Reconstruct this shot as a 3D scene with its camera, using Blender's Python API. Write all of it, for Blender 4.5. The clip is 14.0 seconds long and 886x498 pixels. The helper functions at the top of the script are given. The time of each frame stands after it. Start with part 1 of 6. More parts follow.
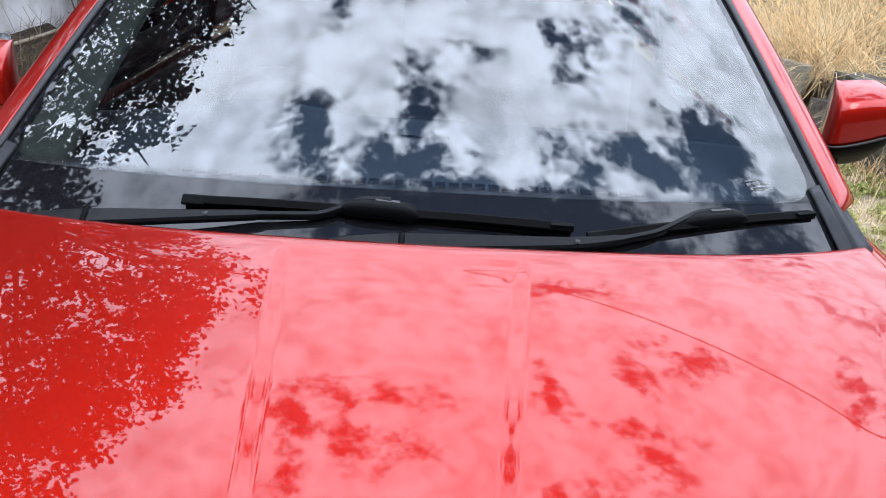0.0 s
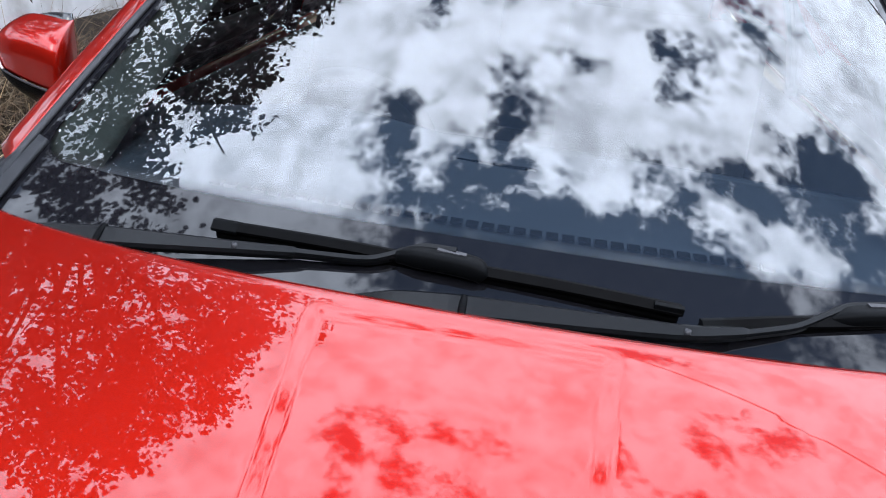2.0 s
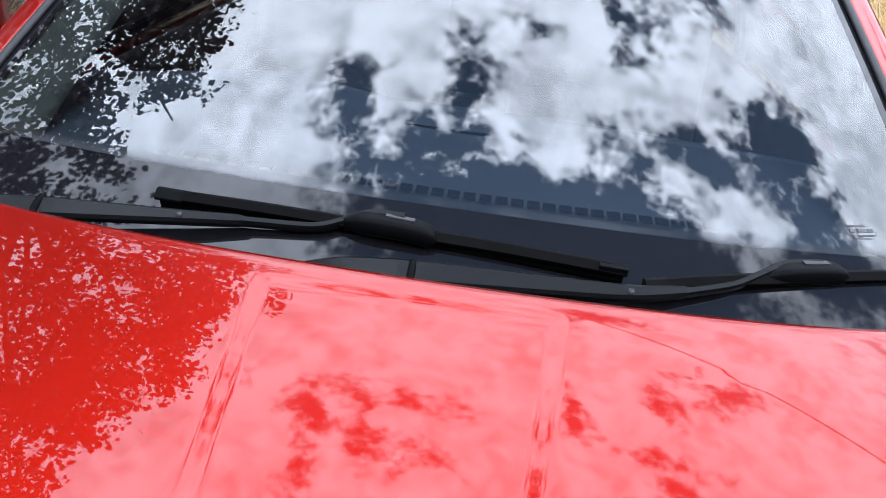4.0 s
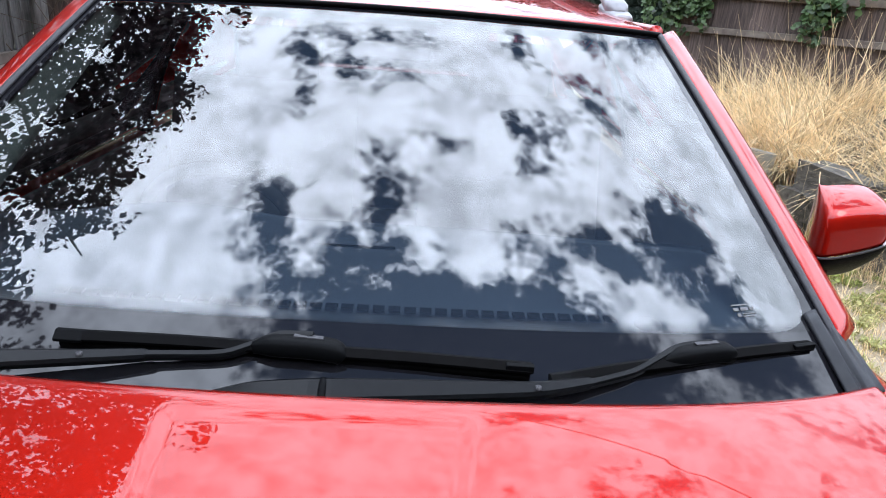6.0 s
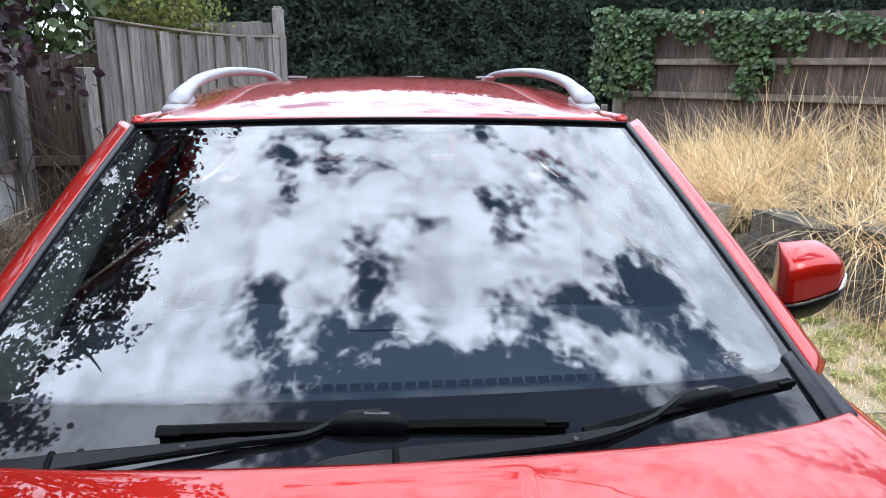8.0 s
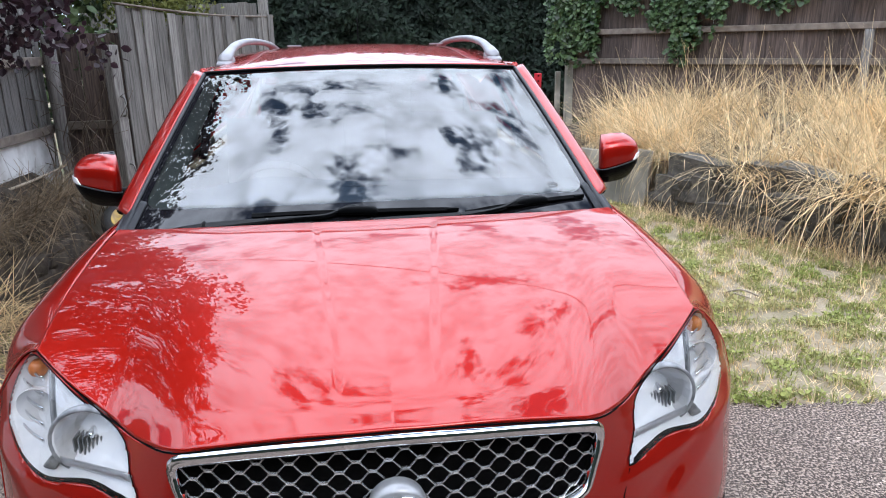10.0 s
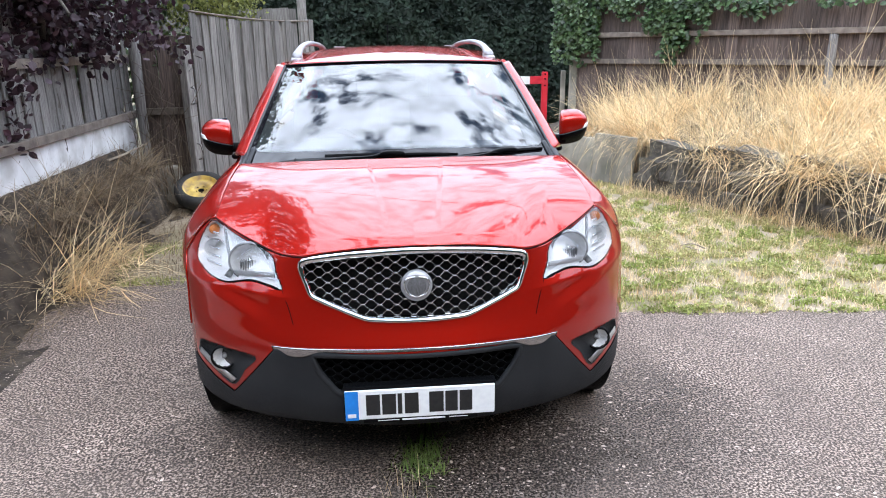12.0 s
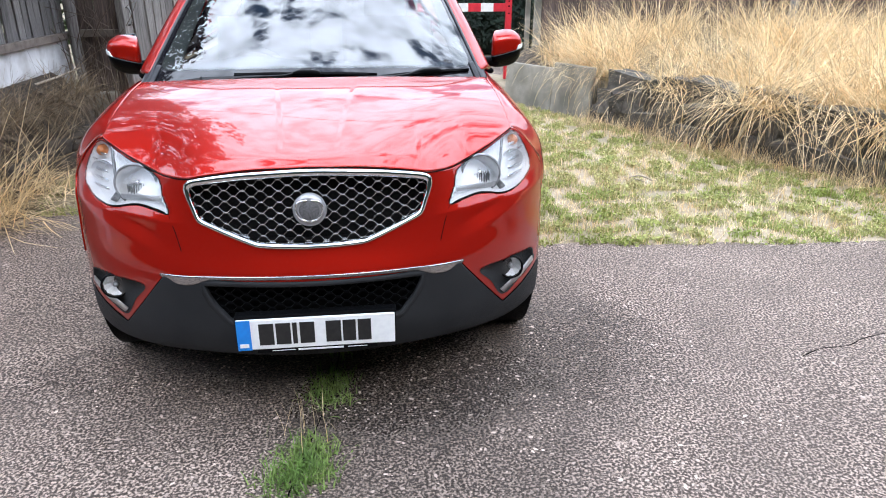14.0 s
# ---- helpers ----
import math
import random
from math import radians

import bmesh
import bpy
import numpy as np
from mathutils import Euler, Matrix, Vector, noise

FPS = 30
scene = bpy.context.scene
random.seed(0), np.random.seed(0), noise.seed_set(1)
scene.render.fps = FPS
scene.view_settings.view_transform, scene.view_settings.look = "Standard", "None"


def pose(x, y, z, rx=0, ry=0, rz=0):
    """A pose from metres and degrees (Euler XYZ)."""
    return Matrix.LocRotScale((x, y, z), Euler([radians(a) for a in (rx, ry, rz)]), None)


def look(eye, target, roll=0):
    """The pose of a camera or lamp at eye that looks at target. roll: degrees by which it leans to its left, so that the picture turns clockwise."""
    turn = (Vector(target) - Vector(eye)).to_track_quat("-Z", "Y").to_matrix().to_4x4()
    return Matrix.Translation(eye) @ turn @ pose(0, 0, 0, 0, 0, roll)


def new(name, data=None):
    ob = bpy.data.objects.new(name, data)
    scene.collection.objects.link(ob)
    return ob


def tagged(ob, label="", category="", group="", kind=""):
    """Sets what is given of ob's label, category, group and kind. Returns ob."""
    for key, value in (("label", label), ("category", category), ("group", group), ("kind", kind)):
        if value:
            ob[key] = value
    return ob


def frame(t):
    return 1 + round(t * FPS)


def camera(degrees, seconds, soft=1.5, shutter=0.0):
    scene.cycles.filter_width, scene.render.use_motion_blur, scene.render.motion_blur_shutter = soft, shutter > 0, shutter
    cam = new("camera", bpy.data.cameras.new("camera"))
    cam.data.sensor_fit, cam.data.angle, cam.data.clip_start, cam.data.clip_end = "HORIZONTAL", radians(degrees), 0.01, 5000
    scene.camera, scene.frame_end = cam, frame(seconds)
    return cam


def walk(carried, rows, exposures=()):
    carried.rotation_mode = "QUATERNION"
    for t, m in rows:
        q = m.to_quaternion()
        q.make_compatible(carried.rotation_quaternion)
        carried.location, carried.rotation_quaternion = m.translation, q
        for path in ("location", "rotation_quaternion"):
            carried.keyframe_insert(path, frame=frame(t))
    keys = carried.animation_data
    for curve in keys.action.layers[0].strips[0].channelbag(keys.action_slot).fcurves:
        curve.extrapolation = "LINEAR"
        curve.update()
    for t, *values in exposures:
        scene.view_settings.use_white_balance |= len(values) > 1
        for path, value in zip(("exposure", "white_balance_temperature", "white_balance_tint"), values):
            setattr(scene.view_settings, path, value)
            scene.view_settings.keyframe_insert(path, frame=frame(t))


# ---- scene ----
cam = camera(66.06, 14.0, 1.0)
ROWS = [
    (0.0, 0.046, 0.096, 1.544, 0.94, -27.48, -2.99),
    (0.5, 0.033, 0.260, 1.554, 2.74, -26.91, -3.02),
    (1.0, 0.036, 0.275, 1.557, 6.10, -26.47, -3.52),
    (1.5, 0.048, 0.313, 1.556, 8.27, -27.31, -4.40),
    (2.0, 0.044, 0.320, 1.526, 9.56, -28.31, -5.19),
    (4.5, 0.079, 0.316, 1.526, 4.17, -30.72, -5.99),
    (5.0, 0.112, 0.311, 1.514, 1.41, -28.79, -6.17),
    (5.5, 0.118, 0.322, 1.519, -0.78, -28.11, -6.35),
    (6.0, 0.095, 0.296, 1.544, -1.13, -20.91, -3.91),
    (6.5, 0.060, 0.329, 1.593, -1.20, -17.42, -0.74),
    (7.0, 0.030, 0.303, 1.628, -2.94, -14.84, -0.52),
    (9.5, -0.060, -0.557, 1.590, -6.95, -16.06, 0.61),
    (10.0, -0.036, -0.952, 1.577, -7.21, -16.79, 0.92),
    (10.5, -0.073, -1.324, 1.564, -7.24, -17.21, 0.92),
    (11.0, -0.105, -1.608, 1.581, -6.72, -17.13, 0.84),
    (11.5, -0.068, -1.922, 1.577, -6.04, -16.95, 0.81),
    (12.0, -0.109, -2.129, 1.585, -5.44, -16.71, 0.67),
    (12.5, -0.104, -2.198, 1.581, -5.04, -16.85, 0.68),
    (13.0, -0.107, -2.196, 1.581, -4.95, -17.72, 0.47),
    (13.5, -0.057, -2.155, 1.551, -5.59, -19.41, 0.20),
    (14.0, 0.165, -2.057, 1.505, -7.13, -22.01, -0.17),
]
walk(cam, [(t, pose(x, y, z, 90 + pitch, roll, yaw)) for t, x, y, z, yaw, pitch, roll in ROWS],
     [(0.0, 0.06), (1.0, 0.2), (4.5, 0.15), (5.5, 0.16), (7.0, 0.28), (9.5, -0.06), (10.5, 0.06), (11.5, 0.27), (12.5, 0.4), (14.0, 0.34)])
CLOUD_SEED, CLOUD_SCALE, CLOUD_LO, CLOUD_HI = 153.4787, 4.3311, 0.375, 0.468
# blue gaps between the clouds, on a plane overhead: centre, half widths, veil of thin cloud
GAPS = ((-0.168, 0.455, 0.040, 0.032, 0), (-0.080, 0.408, 0.052, 0.023, 0), (-0.178, 0.380, 0.016, 0.042, 0.05), (-0.130, 0.522, 0.070, 0.014, 0.05),
        (0.352, 0.395, 0.038, 0.032, 0), (0.240, 0.315, 0.056, 0.036, 0), (0.232, 0.246, 0.032, 0.022, 0.02), (0.060, 0.265, 0.028, 0.015, 0.06),
        (0.500, 0.180, 0.085, 0.105, 0), (0.570, 0.105, 0.065, 0.065, 0), (0.385, 0.105, 0.100, 0.046, 0), (0.270, 0.060, 0.070, 0.030, 0),
        (-0.020, 0.110, 0.034, 0.080, 0), (-0.030, 0.025, 0.100, 0.060, 0.03), (-0.210, 0.055, 0.052, 0.090, 0), (-0.165, -0.040, 0.040, 0.080, 0), (0.165, -0.140, 0.385, 0.165, 0),
        (0.620, 0.000, 0.130, 0.110, 0.16), (0.240, 0.870, 0.100, 0.034, 0.10), (0.205, 0.545, 0.032, 0.060, 0.15), (0.350, 0.600, 0.030, 0.050, 0.17),
        (0.440, 0.660, 0.085, 0.045, 0.15), (0.800, 0.610, 0.050, 0.090, 0.12), (0.290, 0.480, 0.100, 0.018, 0.14))
CLOUD_DIM, CLOUD_BRIGHT, SKY, SUN_POWER = 3.1, 5.5, 0.17, 0.9
PAINT_IOR, GLASS_IOR = 1.55, 2.1
# World: broken bright cloud over a blue sky, veiled sun behind the camera
SUN_EL, SUN_AZ = 48.0, 158.0
world = bpy.data.worlds.new("sky")
scene.world = world
world.use_nodes = True
wn, wl = world.node_tree.nodes, world.node_tree.links
wn.clear()


def wnode(kind, **values):
    n = wn.new(kind)
    for k, v in values.items():
        n.inputs[k].default_value = v
    return n


w_out, w_bg, w_sky = wnode("ShaderNodeOutputWorld"), wnode("ShaderNodeBackground"), wn.new("ShaderNodeTexSky")
w_sky.sky_type, w_sky.sun_disc = "NISHITA", False
w_sky.sun_elevation, w_sky.sun_rotation = radians(SUN_EL), radians(SUN_AZ)
w_sky.air_density, w_sky.dust_density = 1.0, 0.2
w_tc, w_sep = wn.new("ShaderNodeTexCoord"), wn.new("ShaderNodeSeparateXYZ")
wl.new(w_tc.outputs["Generated"], w_sep.inputs[0])
w_lift = wn.new("ShaderNodeMath"); w_lift.operation = "ADD"; w_lift.inputs[1].default_value = 0.22
w_abs = wn.new("ShaderNodeMath"); w_abs.operation = "ABSOLUTE"
wl.new(w_sep.outputs["Z"], w_abs.inputs[0]); wl.new(w_abs.outputs[0], w_lift.inputs[0])
w_px = wn.new("ShaderNodeMath"); w_px.operation = "DIVIDE"
w_py = wn.new("ShaderNodeMath"); w_py.operation = "DIVIDE"
wl.new(w_sep.outputs["X"], w_px.inputs[0]); wl.new(w_lift.outputs[0], w_px.inputs[1])
wl.new(w_sep.outputs["Y"], w_py.inputs[0]); wl.new(w_lift.outputs[0], w_py.inputs[1])
w_flat = wn.new("ShaderNodeCombineXYZ")
wl.new(w_px.outputs[0], w_flat.inputs["X"]); wl.new(w_py.outputs[0], w_flat.inputs["Y"])
w_flat.inputs["Z"].default_value = CLOUD_SEED
w_n1 = wnode("ShaderNodeTexNoise", Scale=CLOUD_SCALE, Detail=7.0, Roughness=0.60, Distortion=0.0)
w_n2 = wnode("ShaderNodeTexNoise", Scale=8.0, Detail=7.0, Roughness=0.66, Distortion=0.0)
w_long = wn.new("ShaderNodeMapping"); w_long.inputs["Scale"].default_value = (1.0, 0.62, 1.0)
wl.new(w_flat.outputs[0], w_long.inputs["Vector"])
wl.new(w_flat.outputs[0], w_n1.inputs["Vector"]); wl.new(w_long.outputs[0], w_n2.inputs["Vector"])
w_n3 = wnode("ShaderNodeTexNoise", Scale=20.0, Detail=8.0, Roughness=0.68)
wl.new(w_flat.outputs[0], w_n3.inputs["Vector"])


def wmath(kind, a, b, c=None):
    n = wn.new("ShaderNodeMath")
    n.operation = kind
    for k, v in enumerate((a, b, c)):
        if isinstance(v, (int, float)):
            n.inputs[k].default_value = v
        elif v is not None:
            wl.new(v, n.inputs[k])
    return n.outputs[0]


def wvec(kind, a, b):
    n = wn.new("ShaderNodeVectorMath")
    n.operation = kind
    for k, v in enumerate((a, b)):
        if isinstance(v, tuple):
            n.inputs[k].default_value = v
        elif v is not None:
            wl.new(v, n.inputs[k])
    return n


w_warp = wnode("ShaderNodeTexNoise", Scale=11.0, Detail=5.0, Roughness=0.62)
wl.new(w_flat.outputs[0], w_warp.inputs["Vector"])
w_shift = wvec("MULTIPLY", wvec("SUBTRACT", w_warp.outputs["Color"], (0.5, 0.5, 0.5)).outputs[0], (0.13, 0.19, 0.0))
w_place = wvec("ADD", w_flat.outputs[0], w_shift.outputs[0])
w_near = None
for gx, gy, grx, gry, veil in GAPS:
    d = wvec("DIVIDE", wvec("SUBTRACT", w_place.outputs[0], (gx, gy, CLOUD_SEED)).outputs[0], (grx, gry, 1.0))
    d = wvec("LENGTH", d.outputs[0], None).outputs["Value"]
    d = wmath("SUBTRACT", wmath("MULTIPLY", wmath("SUBTRACT", d, 1.0), min(grx, gry) * 10), -veil)
    w_near = d if w_near is None else wmath("SMOOTH_MIN", w_near, d, 0.08)
w_frayed = wmath("MULTIPLY_ADD", wmath("SUBTRACT", w_n3.outputs["Fac"], 0.5), 1.9, w_near)
w_gap = wn.new("ShaderNodeMapRange"); w_gap.interpolation_type = "SMOOTHSTEP"
w_gap.inputs["From Min"].default_value, w_gap.inputs["From Max"].default_value = -0.28, 0.24
wl.new(w_frayed, w_gap.inputs["Value"])
# further round the sky the breaks follow the cloud noise alone
w_fine = wmath("SUBTRACT", wmath("MULTIPLY_ADD", w_n3.outputs["Fac"], 0.16, w_n1.outputs["Fac"]), 0.08)
w_far = wn.new("ShaderNodeMapRange"); w_far.interpolation_type = "SMOOTHSTEP"
w_far.inputs["From Min"].default_value, w_far.inputs["From Max"].default_value = CLOUD_LO, CLOUD_HI
wl.new(w_fine, w_far.inputs["Value"])
w_away = wn.new("ShaderNodeMapRange")
w_away.inputs["From Min"].default_value, w_away.inputs["From Max"].default_value = 0.85, 1.05
wl.new(wvec("LENGTH", wvec("SUBTRACT", w_flat.outputs[0], (0.1, 0.3, CLOUD_SEED)).outputs[0], None).outputs["Value"], w_away.inputs["Value"])
w_mask = wn.new("ShaderNodeMix")
wl.new(w_away.outputs[0], w_mask.inputs["Factor"]); wl.new(w_gap.outputs[0], w_mask.inputs["A"]); wl.new(w_far.outputs[0], w_mask.inputs["B"])
w_lum = wn.new("ShaderNodeMapRange")
w_lum.inputs["From Min"].default_value, w_lum.inputs["From Max"].default_value = 0.40, 0.56
w_lum.inputs["To Min"].default_value, w_lum.inputs["To Max"].default_value = CLOUD_DIM, CLOUD_BRIGHT
w_puff = wn.new("ShaderNodeMix")
w_puff.inputs["Factor"].default_value = 0.55
wl.new(w_n2.outputs["Fac"], w_puff.inputs["A"]); wl.new(w_n3.outputs["Fac"], w_puff.inputs["B"])
wl.new(w_puff.outputs["Result"], w_lum.inputs["Value"])
w_white = wn.new("ShaderNodeVectorMath"); w_white.operation = "SCALE"
w_white.inputs[0].default_value = (0.86, 0.965, 1.16)
w_grad = wn.new("ShaderNodeMath"); w_grad.operation = "MULTIPLY_ADD"
w_grad.inputs[1].default_value, w_grad.inputs[2].default_value = 0.72, 0.28
wl.new(w_abs.outputs[0], w_grad.inputs[0])
w_glow = wn.new("ShaderNodeMath"); w_glow.operation = "MULTIPLY"
wl.new(w_grad.outputs[0], w_glow.inputs[0]); wl.new(w_lum.outputs[0], w_glow.inputs[1])
wl.new(w_glow.outputs[0], w_white.inputs["Scale"])
w_blue = wn.new("ShaderNodeVectorMath"); w_blue.operation = "SCALE"
w_blue.inputs["Scale"].default_value = SKY
wl.new(w_sky.outputs[0], w_blue.inputs[0])
w_mix = wn.new("ShaderNodeMix"); w_mix.data_type = "RGBA"
wl.new(w_mask.outputs["Result"], w_mix.inputs["Factor"])
wl.new(w_blue.outputs[0], w_mix.inputs["A"]); wl.new(w_white.outputs[0], w_mix.inputs["B"])
wl.new(w_mix.outputs["Result"], w_bg.inputs["Color"])
w_bg.inputs["Strength"].default_value = 1.0
wl.new(w_bg.outputs[0], w_out.inputs["Surface"])

sun = new("sun", bpy.data.lights.new("sun", "SUN"))
sun.data.energy, sun.data.angle, sun.data.color = SUN_POWER, radians(25), (1.0, 0.95, 0.86)
sun.matrix_world = look((0, 0, 30), (-math.sin(radians(SUN_AZ)) * math.cos(radians(SUN_EL)) * 10,
                                     -math.cos(radians(SUN_AZ)) * math.cos(radians(SUN_EL)) * 10,
                                     30 - 10 * math.sin(radians(SUN_EL))))


# ---- materials ----
def material(name, base, rough=0.6, metal=0.0, second=None, scale=8.0, detail=5.0, lo=0.35, hi=0.65, bump=0.0, bump_scale=60.0,
             stretch=(1, 1, 1), vary=0.0, coat=0.0, coat_rough=0.03, coat_ior=1.5, ior=1.45, island=False, rough_var=0.0, third=None, third_scale=1.0, third_most=0.9,
             translucent=0.0, spec=0.5):
    """A Principled material: two colours in noise, a coarser third, fine relief, and a spread from piece to piece."""
    m = bpy.data.materials.new(name)
    m.use_nodes = True
    nodes, links = m.node_tree.nodes, m.node_tree.links
    p = nodes["Principled BSDF"]
    p.inputs["Roughness"].default_value, p.inputs["Metallic"].default_value, p.inputs["IOR"].default_value = rough, metal, ior
    p.inputs["Specular IOR Level"].default_value = spec
    p.inputs["Coat Weight"].default_value, p.inputs["Coat Roughness"].default_value, p.inputs["Coat IOR"].default_value = coat, coat_rough, coat_ior
    tc, mp = nodes.new("ShaderNodeTexCoord"), nodes.new("ShaderNodeMapping")
    mp.inputs["Scale"].default_value = stretch
    links.new(tc.outputs["Object"], mp.inputs["Vector"])
    where = mp.outputs[0]
    rnd = None
    if vary or island:
        info = nodes.new("ShaderNodeNewGeometry" if island else "ShaderNodeObjectInfo")
        rnd = info.outputs["Random Per Island" if island else "Random"]
        off = nodes.new("ShaderNodeVectorMath"); off.operation = "ADD"
        sc = nodes.new("ShaderNodeMath"); sc.operation = "MULTIPLY"; sc.inputs[1].default_value = 37.0
        links.new(rnd, sc.inputs[0]); links.new(where, off.inputs[0]); links.new(sc.outputs[0], off.inputs[1])
        if not island:
            where = off.outputs[0]
    colour = None
    if second:
        n, r, mx = nodes.new("ShaderNodeTexNoise"), nodes.new("ShaderNodeMapRange"), nodes.new("ShaderNodeMix")
        n.inputs["Scale"].default_value, n.inputs["Detail"].default_value = scale, detail
        r.inputs["From Min"].default_value, r.inputs["From Max"].default_value = lo, hi
        mx.data_type = "RGBA"
        mx.inputs["A"].default_value, mx.inputs["B"].default_value = (*base, 1), (*second, 1)
        links.new(where, n.inputs["Vector"]); links.new(n.outputs["Fac"], r.inputs["Value"]); links.new(r.outputs[0], mx.inputs["Factor"])
        colour = mx.outputs["Result"]
        if rough_var:
            rr = nodes.new("ShaderNodeMapRange")
            rr.inputs["To Min"].default_value, rr.inputs["To Max"].default_value = rough - rough_var, rough + rough_var
            links.new(n.outputs["Fac"], rr.inputs["Value"]); links.new(rr.outputs[0], p.inputs["Roughness"])
    if third:
        n, r, mx = nodes.new("ShaderNodeTexNoise"), nodes.new("ShaderNodeMapRange"), nodes.new("ShaderNodeMix")
        n.inputs["Scale"].default_value, n.inputs["Detail"].default_value = third_scale, 4.0
        r.inputs["From Min"].default_value, r.inputs["From Max"].default_value, r.inputs["To Max"].default_value = 0.42, 0.66, third_most
        mx.data_type = "RGBA"
        mx.inputs["B"].default_value = (*third, 1)
        if colour:
            links.new(colour, mx.inputs["A"])
        else:
            mx.inputs["A"].default_value = (*base, 1)
        links.new(tc.outputs["Object"], n.inputs["Vector"]); links.new(n.outputs["Fac"], r.inputs["Value"]); links.new(r.outputs[0], mx.inputs["Factor"])
        colour = mx.outputs["Result"]
    if rnd is not None and vary:
        hv, mr = nodes.new("ShaderNodeHueSaturation"), nodes.new("ShaderNodeMapRange")
        mr.inputs["To Min"].default_value, mr.inputs["To Max"].default_value = 1 - vary, 1 + vary
        links.new(rnd, mr.inputs["Value"]); links.new(mr.outputs[0], hv.inputs["Value"])
        if colour:
            links.new(colour, hv.inputs["Color"])
        else:
            hv.inputs["Color"].default_value = (*base, 1)
        colour = hv.outputs[0]
    if colour:
        links.new(colour, p.inputs["Base Color"])
    else:
        p.inputs["Base Color"].default_value = (*base, 1)
    if bump:
        n, b = nodes.new("ShaderNodeTexNoise"), nodes.new("ShaderNodeBump")
        n.inputs["Scale"].default_value, n.inputs["Detail"].default_value = bump_scale, 6.0
        b.inputs["Strength"].default_value, b.inputs["Distance"].default_value = bump, 0.01
        links.new(where, n.inputs["Vector"]); links.new(n.outputs["Fac"], b.inputs["Height"]); links.new(b.outputs[0], p.inputs["Normal"])
    if translucent:
        tr, mix = nodes.new("ShaderNodeBsdfTranslucent"), nodes.new("ShaderNodeMixShader")
        if colour:
            links.new(colour, tr.inputs["Color"])
        else:
            tr.inputs["Color"].default_value = (*base, 1)
        mix.inputs["Fac"].default_value = translucent
        links.new(p.outputs[0], mix.inputs[1]); links.new(tr.outputs[0], mix.inputs[2])
        links.new(mix.outputs[0], nodes["Material Output"].inputs["Surface"])
    return m


def glass(name, tint, ior=1.5, rough=0.0):
    """Thin clear pane: see-through with a Fresnel gloss."""
    m = bpy.data.materials.new(name)
    m.use_nodes = True
    nodes, links = m.node_tree.nodes, m.node_tree.links
    nodes.remove(nodes["Principled BSDF"])
    t, g, f, mix = (nodes.new(k) for k in ("ShaderNodeBsdfTransparent", "ShaderNodeBsdfGlossy", "ShaderNodeFresnel", "ShaderNodeMixShader"))
    t.inputs["Color"].default_value, g.inputs["Color"].default_value = (*tint, 1), (1, 1, 1, 1)
    g.inputs["Roughness"].default_value, f.inputs["IOR"].default_value = rough, ior
    links.new(f.outputs[0], mix.inputs["Fac"]); links.new(t.outputs[0], mix.inputs[1]); links.new(g.outputs[0], mix.inputs[2])
    links.new(mix.outputs[0], nodes["Material Output"].inputs["Surface"])
    return m


PAINT = material("red_paint", (0.38, 0.0095, 0.0042), 0.42, 0.60, spec=0.0, second=(0.325, 0.0078, 0.0035), scale=900, coat=1.0, coat_rough=0.015, coat_ior=PAINT_IOR)
PLASTIC = material("black_plastic", (0.0026, 0.0028, 0.0032), 0.42, ior=1.35, spec=0.08, second=(0.004, 0.0043, 0.005), scale=300, bump=0.15, bump_scale=700)
SKIRT = material("textured_grey_plastic", (0.0155, 0.0165, 0.0185), 0.6, ior=1.38, spec=0.3, second=(0.021, 0.022, 0.024), scale=6, bump=0.25, bump_scale=900)
COWL = material("faded_cowl_plastic", (0.006, 0.0065, 0.008), 0.35, ior=1.38, spec=0.15, second=(0.012, 0.0125, 0.0145), scale=9, bump=0.2, bump_scale=800)
WIPER = material("satin_wiper_arm", (0.0050, 0.0053, 0.0062), 0.36, ior=1.45, spec=0.22, second=(0.0066, 0.007, 0.008), scale=120)
RUBBER = material("rubber", (0.0018, 0.0017, 0.002), 0.5, ior=1.33, spec=0.08, second=(0.0028, 0.0027, 0.003), scale=40)
CORNER = material("grey_corner_plastic", (0.022, 0.023, 0.027), 0.45, ior=1.4, spec=0.3, second=(0.030, 0.031, 0.035), scale=40, bump=0.1, bump_scale=600)
SEAL = material("grey_seal_rubber", (0.028, 0.027, 0.031), 0.5, second=(0.036, 0.035, 0.040), scale=60)
GLOSS_BLACK = material("gloss_black", (0.006, 0.006, 0.008), 0.12, second=(0.01, 0.01, 0.012), scale=60, coat=0.6, coat_ior=1.6)
# near-black with shade in its colour, for grille depth and open holes
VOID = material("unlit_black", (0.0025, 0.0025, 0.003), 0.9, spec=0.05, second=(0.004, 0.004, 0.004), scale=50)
CHROME = material("chrome", (0.78, 0.79, 0.80), 0.09, 1.0, second=(0.70, 0.71, 0.73), scale=30)
STRIP = material("dark_chrome_strip", (0.42, 0.42, 0.43), 0.16, 1.0, second=(0.36, 0.36, 0.37), scale=30)
SATIN = material("satin_silver", (0.62, 0.62, 0.63), 0.30, 0.85, second=(0.55, 0.55, 0.57), scale=40)
RAIL = material("silver_rail_plastic", (0.33, 0.33, 0.35), 0.42, 0.25, second=(0.27, 0.27, 0.29), scale=20)
REFLECTOR = material("lamp_reflector", (0.96, 0.96, 0.97), 0.18, 0.30, second=(0.88, 0.89, 0.92), scale=25)
CHIP = material("pale_chippings", (0.42, 0.335, 0.285), 0.7, second=(0.16, 0.125, 0.105), scale=3, island=True, vary=0.85)
